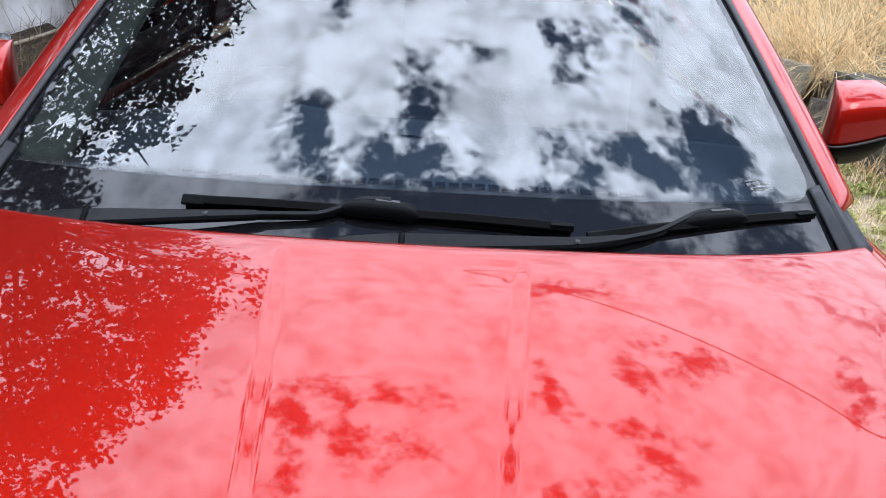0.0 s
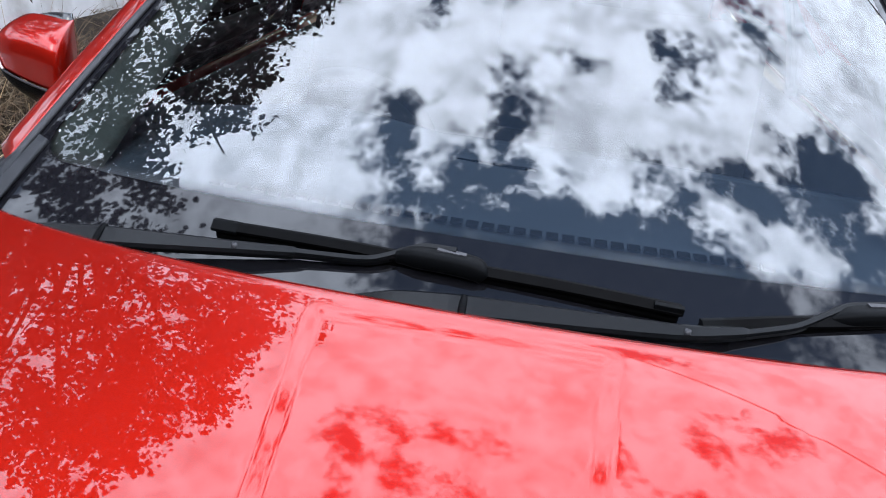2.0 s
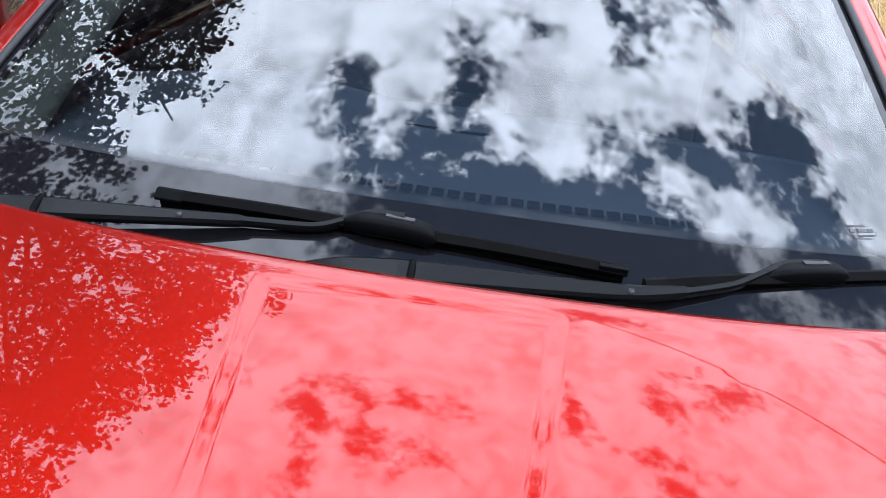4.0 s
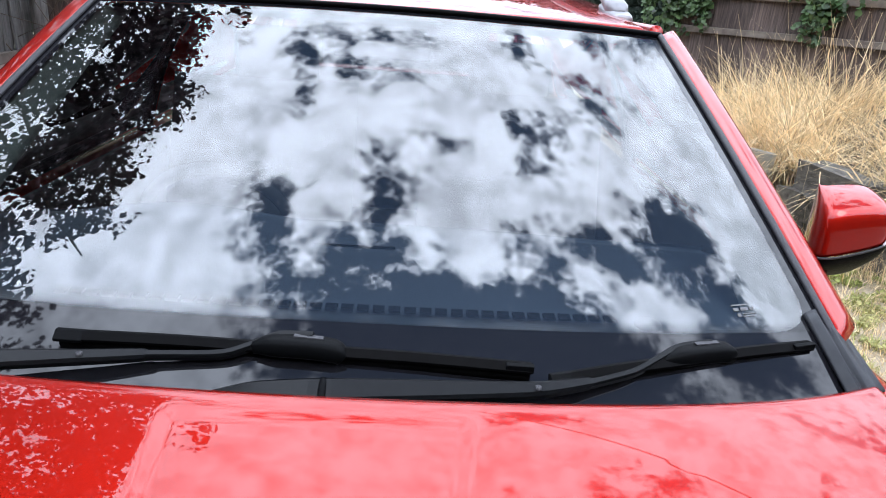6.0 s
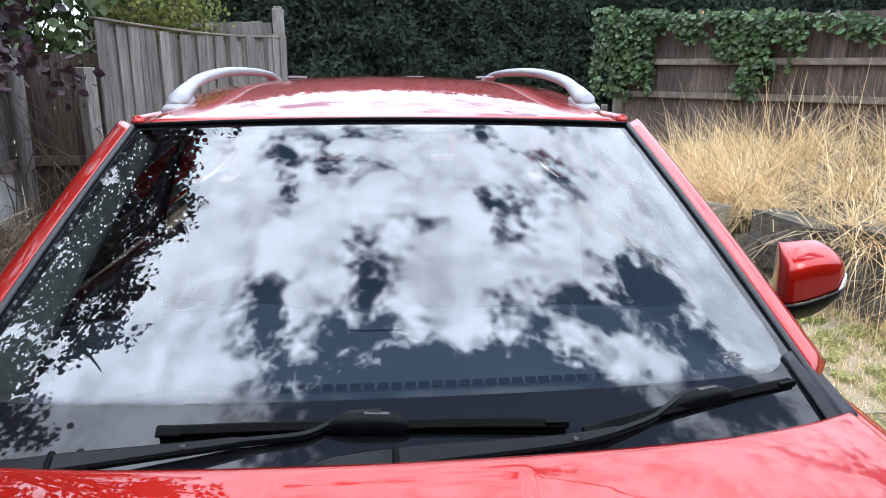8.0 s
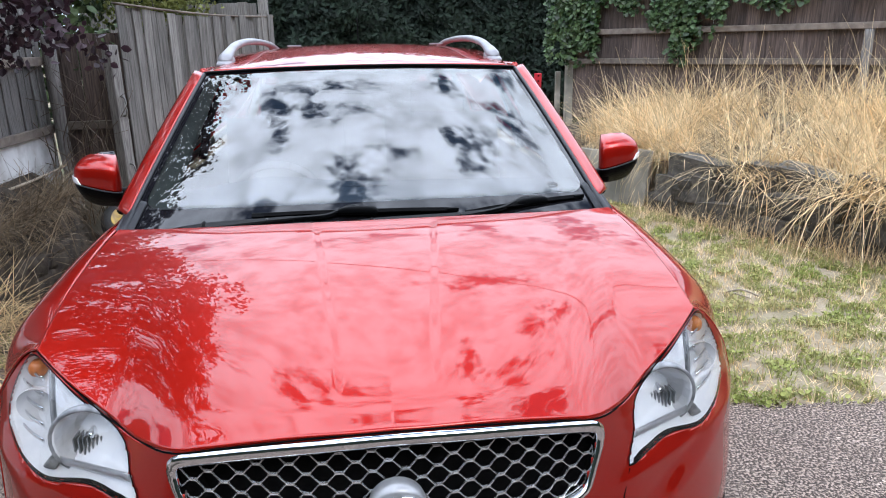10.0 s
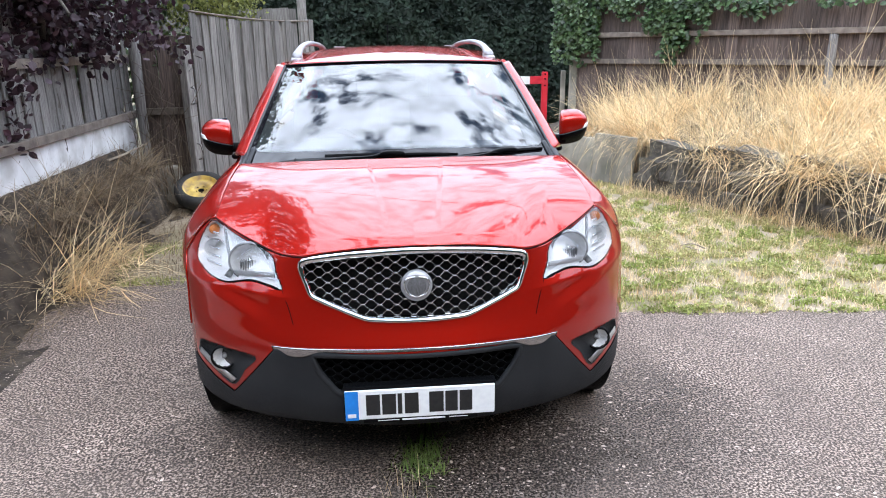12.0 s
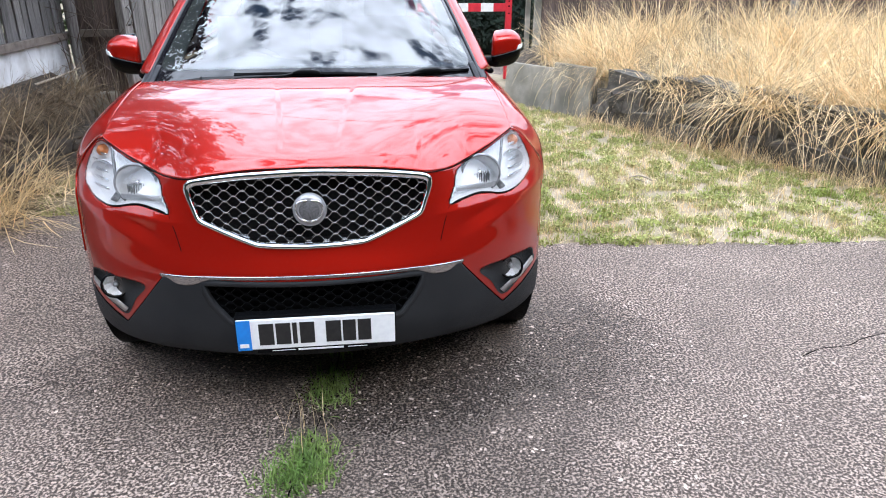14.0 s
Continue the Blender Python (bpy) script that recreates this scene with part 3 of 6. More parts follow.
LAMP = [(0.468, 0.764), (0.490, 0.815), (0.512, 0.868), (0.62, 0.902), (0.742, 0.946), (0.785, 0.925), (0.822, 0.860), (0.832, 0.805), (0.785, 0.768), (0.70, 0.752), (0.60, 0.772), (0.53, 0.768)]
FOG = [(0.845, 0.455), (0.835, 0.485), (0.785, 0.503), (0.70, 0.512), (0.585, 0.512), (0.632, 0.450), (0.688, 0.372), (0.770, 0.398), (0.850, 0.425)]
grille_line, lower_line, lamp_line, fog_line = outline(GRILLE, 120), outline(LOWER, 90), outline(LAMP, 72), outline(FOG, 64)


def theta(u):
    """Side position, spaced evenly along the skin."""
    return X_END * math.sin(lerp(-1, 1, u) * math.pi / 2 * 0.97) / math.sin(math.pi / 2 * 0.97)


def bumper_point(u, v):
    x = theta(u)
    z = lerp(skirt_line(x), top_line(x) - 0.004, v)
    return x, front(x, z), z


def shrunk(line, centre, k):
    return [(lerp(centre[0], x, k), lerp(centre[1], z, k)) for x, z in line]


grille_hole, lamp_hole = shrunk(grille_line, (0, 0.79), 0.97), shrunk(lamp_line, (0.655, 0.845), 0.985)
fog_hole, lower_hole = shrunk(fog_line, (0.71, 0.455), 1.0), shrunk(lower_line, (0, 0.48), 0.98)


def bumper_keep(x, y, z):
    a = abs(x)
    return not (inside(x, z, grille_hole) or inside(a, z, lamp_hole) or inside(a, z, fog_hole) or inside(x, z, lower_hole))


part("front_bumper", grid(bumper_point, 260, 90, bumper_keep), PAINT, car, thick=0.002)


def skirt_point(u, v):
    x = theta(u)
    z = lerp(0.282 - 0.035 * step(0.3, 0.8, abs(x)), skirt_line(x) - 0.003, v)
    return x, front(x, z) - 0.006 * step(0.42, 0.50, abs(x)) * step(0.0, 0.1, v), z


part("bumper_skirt", grid(skirt_point, 220, 50, lambda x, y, z: not (inside(x, z, lower_hole) or inside(abs(x), z, fog_hole))), SKIRT, car, "textured dark grey plastic lower bumper", thick=0.002)

# upper grille: chrome surround, wire honeycomb, black sheet painting the shaded depth, round badge
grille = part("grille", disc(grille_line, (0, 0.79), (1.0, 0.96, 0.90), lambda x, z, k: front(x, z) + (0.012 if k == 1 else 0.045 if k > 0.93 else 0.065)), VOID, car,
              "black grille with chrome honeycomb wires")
part("shade_backing", disc(grille_line, (0, 0.79), (1.0, 0.7, 0.4, 0.1), lambda x, z, k: front(x, z) + 0.07), VOID, grille)


def frame_strip(line, centre, widths, lift, base=None):
    """A raised band that follows an outline on the front skin; widths(x, z) inwards."""
    bm, rows = bmesh.new(), []
    n = len(line)
    for i, (x, z) in enumerate(line):
        ax, az = line[i - 1]
        bx, bz = line[(i + 1) % n]
        tx, tz = bx - ax, bz - az
        le = math.hypot(tx, tz) or 1
        nx, nz = -tz / le, tx / le
        if nx * (centre[0] - x) + nz * (centre[1] - z) < 0:
            nx, nz = -nx, -nz
        w = widths(x, z)
        row = []
        for f, h in ((-0.25, 0.004), (-0.20, -lift * 0.8), (0.15, -lift), (0.65, -lift * 0.9), (0.95, -lift * 0.2), (1.05, 0.02)):
            px, pz = x + nx * w * f, z + nz * w * f
            row.append(bm.verts.new((px, front(px, pz) + h, pz)))
        rows.append(row)
    for i in range(n):
        a, b = rows[i], rows[(i + 1) % n]
        for k in range(5):
            bm.faces.new((a[k], b[k], b[k + 1], a[k + 1]))
    return bm


part("surround", frame_strip(grille_line, (0, 0.79), lambda x, z: 0.012 + 0.007 * step(0.80, 0.88, z), 0.007), CHROME, grille, "polished chrome surround")


def wires(line, z0, z1, pitch, rise, half, x0, x1, sink, thick, grow=1.0):
    """Rows of bent wires that touch at alternate bends: long honeycomb cells."""
    verts, faces = [], []
    row, z = 0, z0
    while z < z1:
        xs, x = [], x0
        k = 0
        shift = pitch / 2 if row % 2 else 0.0
        x = x0 + shift
        while x < x1:
            for dx, dz in ((0.12, 1), (0.38, -1), (0.62, -1), (0.88, 1)):
                xs.append((x + dx * pitch, z + dz * half))
            x += pitch
        run = []
        for (ax, az), (bx, bz) in zip(xs, xs[1:]):
            for f in (0, 0.5):
                run.append((lerp(ax, bx, f), lerp(az, bz, f)))
        prev = None
        for px, pz in run:
            if not inside(px, pz, line):
                prev = None
                continue
            y = front(px, pz) + sink
            b = len(verts)
            verts += [(px, y + 0.003, pz - thick), (px, y - 0.002, pz - thick * 0.7), (px, y - 0.002, pz + thick * 0.7), (px, y + 0.003, pz + thick)]
            if prev is not None:
                for q in range(3):
                    faces.append((prev + q, b + q, b + q + 1, prev + q + 1))
            prev = b
        row += 1
        z += rise
    return bm_data(verts, faces)


part("mesh", wires(grille_line, 0.665, 0.93, 0.0585, 0.0178, 0.0077, -0.45, 0.45, 0.014, 0.0009), WIRE, grille, "bright wire honeycomb mesh", smooth=False)
badge = part("badge", lathe([(0.001, -0.012), (0.040, -0.012), (0.046, -0.010), (0.052, -0.004), (0.054, 0.008), (0.050, 0.03)], 48, "y", (0, 0.052, 0.800)), BADGE, grille, "round silver maker's badge")
part("badge_field", lathe([(0.0008, -0.0145), (0.030, -0.0145), (0.0335, -0.0115)], 40, "y", (0, 0.052, 0.803)), BADGE_DARK, badge)
for s in (1, -1):
    arc = [(s * 0.006, 0.0365, 0.838), (s * 0.034, 0.0355, 0.832), (s * 0.042, 0.0345, 0.806), (s * 0.028, 0.0345, 0.778), (s * 0.004, 0.0355, 0.768)]
    part("badge_wing", sweep(arc, ring(0.0035, 0.003, 8), 20), CHROME, badge)

# lower opening
lower = part("lower_grille", disc(lower_line, (0, 0.48), (1.02, 0.97, 0.9), lambda x, z, k: front(x, z) + (0.004 if k > 1 else 0.03 if k > 0.93 else 0.06)), PLASTIC, car, "black plastic honeycomb lower grille")
# black sheet in place of the shaded depth behind the lower mesh
part("shade_backing", disc(lower_line, (0, 0.48), (1.0, 0.7, 0.4, 0.1), lambda x, z, k: front(x, z) + 0.07), VOID, lower)
part("mesh", wires(lower_line, 0.39, 0.57, 0.055, 0.0170, 0.0070, -0.42, 0.42, 0.02, 0.0034), PLASTIC, lower, smooth=False)


part("rim", frame_strip(lower_line, (0, 0.48), lambda x, z: 0.014, 0.003), SKIRT, lower)


def strip_point(u, v):
    x = lerp(-0.515, 0.515, u)
    a = abs(x)
    hi = 0.590 - 0.018 * (a / 0.515) ** 2
    lo = hi - 0.012 - 0.024 * step(0.33, 0.42, a) * (1 - step(0.44, 0.515, a))
    z = lerp(lo, hi, v)
    return x, front(x, z) - 0.003 - 0.007 * v, z


part("chrome_strip", grid(strip_point, 90, 6), STRIP, car, "thin chrome strip across the bumper", thick=-0.006)

# number plate: characters and dealer line as plain bars
plate = part("number_plate", boxes((-0.26, 0.26, -0.022, -0.012, 0.343, 0.454)), PLATE, car, "white registration plate with a blue band", smooth=False, bevel=0.004)
part("blue_band", boxes((-0.2595, -0.214, -0.0235, -0.0215, 0.3435, 0.4535)), BLUE, plate, smooth=False)
for x0, x1 in ((-0.196, -0.152), (-0.141, -0.097), (-0.087, -0.076), (-0.063, -0.019), (0.022, 0.068), (0.078, 0.117), (0.128, 0.168)):
    part("character_bar", boxes((x0 + 0.008, x1 + 0.012, -0.0235, -0.0215, 0.360, 0.438)), INK, plate, smooth=False)
part("country_bar", boxes((-0.252, -0.223, -0.0245, -0.0225, 0.354, 0.368)), WHITE_INK, plate, smooth=False)
holder = part("plate_holder", boxes((-0.20, 0.20, -0.018, 0.03, 0.326, 0.345), (-0.265, 0.265, -0.011, 0.03, 0.345, 0.462)), PLASTIC, car, "black plate holder with a line of print", smooth=False, bevel=0.003)
for x0, x1, h in ((-0.15, -0.075, 0.001), (-0.065, 0.085, 0.003), (0.10, 0.165, 0.001)):
    part("print_bar", boxes((x0, x1, -0.0195, -0.0175, 0.335 - h, 0.335 + h)), WHITE_INK, holder, smooth=False)

# headlamps
for s in (1, -1):
    c = (0.655, 0.845)
    lamp = part("headlight", mirrored(disc(lamp_line, c, (1.015, 0.985, 0.965), lambda x, z, k: front(x, z) + (0.002 if k > 1 else 0.0 if k > 0.97 else 0.010)), s), LAMP_GREY, car,
                "clear glazed headlight with bright reflectors")
    part("bowl", mirrored(disc(lamp_line, c, (0.972, 0.90, 0.8, 0.6, 0.4, 0.2, 0.05), lambda x, z, k: front(x, z) + (0.009 if k > 0.95 else 0.028 if k > 0.85 else 0.050 + 0.012 * math.sin(9 * z))), s), LAMP_GREY, lamp)
    part("reflector", mirrored(lathe([(0.066, -0.030), (0.069, -0.026), (0.066, -0.022), (0.060, 0.0), (0.044, 0.026), (0.022, 0.040), (0.010, 0.041)], 20, "y", (0.605, front(0.605, 0.826) + 0.052, 0.826)), s), REFLECTOR, lamp, smooth=False)
    part("bulb", mirrored(lathe([(0.001, -0.012), (0.007, -0.010), (0.009, 0.0), (0.009, 0.04)], 20, "y", (0.605, front(0.605, 0.826) + 0.052, 0.826)), s), CHROME, lamp)
    part("side_reflector", mirrored(lathe([(0.040, -0.02), (0.037, 0.0), (0.026, 0.02), (0.001, 0.026)], 32, "y", (0.752, front(0.752, 0.845) + 0.045, 0.845)), s), REFLECTOR, lamp)
    part("indicator", mirrored(lathe([(0.001, -0.016), (0.013, -0.013), (0.019, -0.003), (0.021, 0.012)], 24, "y", (0.762, front(0.762, 0.905) + 0.035, 0.905)), s), AMBER, lamp, "amber indicator bulb")
    fin = [(0.705, front(0.705, 0.925) + 0.012, 0.925), (0.690, front(0.69, 0.86) + 0.010, 0.865), (0.672, front(0.672, 0.80) + 0.010, 0.80), (0.690, front(0.69, 0.762) + 0.012, 0.768)]
    flutes = boxes(*[(0.575 + 0.009 * k, 0.578 + 0.009 * k, front(0.605, 0.826) + 0.040, front(0.605, 0.826) + 0.075, 0.782 + 0.0007 * (k - 3) ** 2, 0.822) for k in range(8)])
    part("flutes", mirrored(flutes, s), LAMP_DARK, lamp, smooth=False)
    rim_at = (0.605, front(0.605, 0.826) + 0.050, 0.826)
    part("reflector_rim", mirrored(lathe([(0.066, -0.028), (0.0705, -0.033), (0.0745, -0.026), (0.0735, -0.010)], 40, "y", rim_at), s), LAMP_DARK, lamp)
    for k in range(5):
        z0 = 0.792 + 0.026 * k
        x0 = 0.722 + 0.004 * k
        part("louvre", mirrored(sweep([(x0, front(x0, z0) + 0.030, z0), (x0 + 0.035, front(x0 + 0.035, z0) + 0.026, z0 + 0.004), (x0 + 0.066, front(min(0.8, x0 + 0.066), z0) + 0.028, z0 + 0.006)], ring(0.0022, 0.006, 6), 8), s), CHROME, lamp)
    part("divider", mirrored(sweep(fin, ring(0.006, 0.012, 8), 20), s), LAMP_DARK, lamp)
    brow = [(0.50, front(0.50, 0.80) + 0.014, 0.80), (0.58, front(0.58, 0.792) + 0.012, 0.793), (0.66, front(0.66, 0.788) + 0.012, 0.786)]
    part("lower_trim", mirrored(sweep(brow, ring(0.004, 0.010, 8), 14), s), SATIN, lamp)
    lens = part("lens", mirrored(disc(lamp_line, c, (1.0, 0.9, 0.7, 0.45, 0.2, 0.03), lambda x, z, k: front(x, z) - 0.003 - 0.012 * (1 - k * k)), s), LENS, lamp)
    lens.visible_shadow = False
    part("seal", mirrored(frame_strip(lamp_line, c, lambda x, z: 0.0026, 0.0010), s), RUBBER, lamp)

    fc = (0.71, 0.455)
    fog = part("fog_lamp", mirrored(disc(fog_line, fc, (1.03, 0.98, 0.88, 0.5, 0.1), lambda x, z, k: front(x, z) + (-0.002 if k > 0.97 else 0.022)), s), SKIRT, car, "fog lamp in a dark grey bezel")
    part("lamp_ring", mirrored(lathe([(0.046, 0.01), (0.046, -0.014), (0.041, -0.014), (0.038, 0.004)], 32, "y", (0.722, front(0.722, 0.468) + 0.004, 0.468)), s), PLASTIC, fog)
    part("reflector", mirrored(lathe([(0.042, -0.010), (0.036, 0.004), (0.024, 0.020), (0.012, 0.028), (0.001, 0.028)], 12, "y", (0.722, front(0.722, 0.468) + 0.006, 0.468)), s), REFLECTOR, fog, smooth=False)
    part("bulb", mirrored(lathe([(0.001, -0.006), (0.008, -0.003), (0.010, 0.004), (0.010, 0.03)], 14, "y", (0.722, front(0.722, 0.468) + 0.006, 0.468)), s), LAMP_DARK, fog)
    fl = part("lens", mirrored(lathe([(0.042, -0.012), (0.025, -0.015), (0.001, -0.016)], 32, "y", (0.722, front(0.722, 0.468) + 0.004, 0.468)), s), LENS, fog)
    fl.visible_shadow = False
    wedge = bm_data([(x, front(x, z) - 0.001, z) for x, z in ((0.672, 0.398), (0.690, 0.378), (0.770, 0.402), (0.846, 0.428), (0.838, 0.452), (0.760, 0.425))], [(0, 1, 2, 5), (5, 2, 3, 4)])
    part("silver_wedge", mirrored(wedge, s), SATIN, fog, thick=-0.004)


# bonnet
def bonnet_crown(x, y):
    """The smooth main sweep of the bonnet."""
    t = max(0.0, (y - 0.08) / (0.905 + 0.26 * x * x))
    return 0.934 + 0.158 * (1 - max(0.0, 1 - t) ** 1.5) - 0.028 * (abs(x) / 0.756) ** 2.6


def bonnet(u, v):
    """u across from -1 to 1, v from the nose to the windscreen."""
    x0, x1 = 0.748 * u, 0.756 * u
    edge = top_line(x0) + 0.002
    yf = front(x0, edge) - 0.004
    yr = 0.982 + 0.12 * x1 * x1 + 0.20 * x1 ** 4
    x, y = lerp(x0, x1, v), lerp(yf, yr, v)
    z = bonnet_crown(x, y) - (bonnet_crown(x0, yf) - edge) * max(0.0, 1 - (y - yf) / 0.58) ** 3.4
    a = abs(x)
    r = 0.096 + 0.109 * max(0.0, y - 0.28)
    raised = step(0.10, 0.40, y) * (1 - ramp(0.930, 0.952, y))
    z -= 0.0030 * raised * (1 - ramp(r - 0.010, r + 0.010, a))
    fold_in, fold_out = 0.277 + 0.42 * y, 0.42 + 0.26 * y
    z -= 0.0012 * step(0.12, 0.45, y) * (1 - step(0.55, 0.95, y)) * ramp(fold_in, fold_out, a) * (1 - step(fold_out, 0.745, a))
    z -= 0.006 * (1 - step(0.0, 0.10, v)) ** 2 * (1 - step(0.36, 0.50, a))
    z -= 0.0025 * step(0.988, 1.0, v)
    return x, y, z


part("bonnet", grid(lambda u, v: bonnet(lerp(-1, 1, u), v), 420, 120), PAINT, car, thick=0.004)


for s in (1, -1):
    shut = [bonnet(s * u, 0.0) for u in (0.0, 0.2, 0.4, 0.55, 0.7, 0.85, 1.0)]
    part("shut_line", sweep([(x, y - 0.0005, z - 0.0045) for x, y, z in shut], ring(0.0016, 0.002, 6), 40), VOID, car, "dark gap under the bonnet edge")
    seam = [(0.468, 0.760), (0.452, 0.720), (0.440, 0.680), (0.432, 0.650)]
    part("panel_seam", sweep([(s * x, front(x, z) + 0.0005, z) for x, z in seam], ring(0.0016, 0.0016, 6), 12), VOID, car)


def wing_side(y):
    """Outermost half width of the body along its length."""
    if y < NOSE_L:
        c = 1 - (y - 0.09) / (NOSE_L - 0.09)
        return HALF * math.sqrt(max(0.0, 1 - c * c))
    return HALF - 0.012 * step(1.2, 2.4, y) + 0.01 * step(2.8, 3.4, y) - 0.06 * step(3.7, 4.4, y)


WHEEL_Y = (0.875, 3.525)


def body_top(y):
    """Inner edge of the wing or door top: half width and height."""
    if y < 1.14:
        v = max(0.0, (y - 0.545) / 0.60)
        p = bonnet(1.0, v)
        return p[0] + 0.005, p[2] - 0.003
    return lerp(0.761, 0.845, step(1.14, 1.9, y)), lerp(1.062, 1.045, step(1.14, 1.8, y)) + 0.05 * step(2.6, 4.2, y)


def side_start(v):
    """Where the side panel takes over from the bumper and headlamp."""
    if v < 0.45:
        x = lerp(0.750, X_END, v / 0.45)
        z = top_line(x)
    else:
        x, z = X_END, lerp(0.80, 0.24, (v - 0.45) / 0.55)
    return x, front(x, z) - 0.002, z


def side_point(u, v):
    sx, sy, sz = side_start(v)
    y = lerp(sy, 4.36, u ** 1.3)
    xi, zi = body_top(y)
    xo = wing_side(y)
    if v < 0.45:
        k = v / 0.45
        x, z = lerp(xi, xo, k), zi - (zi - 0.80) * (0.55 * k ** 1.6 + 0.45 * (1 - math.sqrt(max(0.0, 1 - k * k))))
    else:
        w = (v - 0.45) / 0.55
        x, z = xo - 0.05 * w * w + 0.012 * math.sin(w * math.pi), lerp(0.80, 0.24, w)
    for wy in WHEEL_Y:
        d = math.hypot(y - wy, z - 0.35)
        x += 0.006 * (1 - step(0.38, 0.50, d))
    f = step(0.0, 0.10, u)
    return lerp(sx, x, f), y, lerp(sz, z, f)


def side_keep(x, y, z):
    return all(math.hypot(y - wy, z - 0.35) > 0.385 for wy in WHEEL_Y)


for s in (1, -1):
    part("side_panel", mirrored(grid(side_point, 200, 60, side_keep), s), PAINT, car, thick=0.004)
    for wy in WHEEL_Y:
        liner = lathe([(0.20, 0.60), (0.383, 0.62), (0.383, 0.80), (0.385, 0.872)], 48, "x", (0, wy, 0.35))
        part("wheel_arch", mirrored(liner, s), PLASTIC, car)
        wheel = part("wheel", mirrored(lathe([(0.20, 0.70), (0.30, 0.69), (0.335, 0.71), (0.345, 0.74), (0.345, 0.86), (0.332, 0.895), (0.29, 0.905), (0.235, 0.895), (0.22, 0.88)], 48, "x", (0, wy, 0.345)), s), TYRE, car, "black road tyre on an alloy wheel")
        part("rim", mirrored(lathe([(0.222, 0.895), (0.21, 0.885), (0.19, 0.80), (0.08, 0.845), (0.035, 0.87), (0.001, 0.87)], 40, "x", (0, wy, 0.345)), s), SATIN, wheel)
part("underbody", boxes((-0.70, 0.70, 0.35, 4.2, 0.22, 0.30)), VOID, car, smooth=False)


# windscreen
def screen(u, v, off=0.0):
    a = abs(u)
    low = Vector((0.742 * u, 1.072 + 0.118 * a ** 2.2, 1.066 + 0.016 * u * u))
    top = Vector((0.612 * u, 1.800 + 0.072 * u * u, 1.496 - 0.018 * u * u))
    p = low.lerp(top, v)
    bulge = 0.020 * 4 * v * (1 - v) * (1 - 0.6 * u * u) + off
    return p.x, p.y - 0.46 * bulge, p.z + 0.88 * bulge



def band(border):
    """The pane's border, or the clear glass within it; rows and columns run along the inner edge."""
    nu, nv, cut_i, cut_j = 260, 150, 12, 24
    pts, uvs = [], []
    for j in range(nv + 1):
        for i in range(nu + 1):
            k = min(i, nu - i)
            side = 0.9632
            for _ in range(2):
                w = lerp(1, side, k / cut_i) if k < cut_i else side * (nu / 2 - k) / (nu / 2 - cut_i)
                edge = min(0.06, max(0.0, 0.06 - (side - min(w, side)) * 0.73))
                low = (0.077 - 0.046 * w * w + 0.06 - math.sqrt(0.0036 - edge * edge)) / 0.87
                v = lerp(-0.17, low, j / cut_j) if j < cut_j else lerp(low, 1, (j - cut_j) / (nv - cut_j))
                side = 1 - 0.027 / lerp(0.742, 0.612, v)
            u = -w if i < nu / 2 else w
            uvs.append((u, v))
            pts.append(screen(u, v))
    faces = []
    for j in range(nv):
        for i in range(nu):
            q = (j * (nu + 1) + i, j * (nu + 1) + i + 1, (j + 1) * (nu + 1) + i + 1, (j + 1) * (nu + 1) + i)
            u, v = sum(uvs[k][0] for k in q) / 4, sum(uvs[k][1] for k in q) / 4
            k = min(i, nu - 1 - i)
            if (j < cut_j or k < cut_i or v > 0.979) == border:
                faces.append(q)
    bm = bm_data(pts, faces)
    bmesh.ops.delete(bm, geom=[v for v in bm.verts if not v.link_faces], context="VERTS")
    return bm


windscreen = part("windscreen", band(False), WINDSCREEN, car, "raked laminated windscreen reflecting clouds")
windscreen.visible_shadow = False
part("ceramic_band", band(True), FRIT, windscreen, "black ceramic border")
for u0, w, v0, h in ((0.795, 0.040, 0.110, 0.003), (0.797, 0.012, 0.099, 0.007), (0.813, 0.018, 0.099, 0.007), (0.835, 0.010, 0.099, 0.007), (0.802, 0.008, 0.087, 0.007), (0.814, 0.034, 0.091, 0.0025), (0.814, 0.026, 0.086, 0.0025)):
    pts = [screen(u0, v0, 0.001), screen(u0 + w, v0, 0.001), screen(u0 + w, v0 + h, 0.001), screen(u0, v0 + h, 0.001)]
    part("etched_mark", bm_data(pts, [(0, 1, 2, 3)]), ETCH, windscreen)
seal_line = [screen(lerp(-1, 1, i / 16), 1.0, 0.003) for i in range(17)]
part("top_seal", sweep(seal_line, ring(0.008, 0.006, 8), 40), RUBBER, windscreen)
dots_v, dots_f = [], []
for row in range(5):
    for k in range(-235, 236):
        u = (k + 0.5 * (row % 2)) * 0.00405
        p = screen(u, (0.077 - 0.046 * u * u) / 0.87 + 0.0036 * (row + 0.4), 0.0008)
        h, b = 0.0011 - 0.00013 * row, len(dots_v)
        dots_v += [(p[0] + h * a, p[1] + 0.86 * h * c, p[2] + 0.5 * h * c) for a, c in ((-1, 0), (0, -1), (1, 0), (0, 1))]
        dots_f.append((b, b + 1, b + 2, b + 3))
stuff("dot_border", dots_v, dots_f, FRIT, windscreen, "halftone dots along the ceramic border")
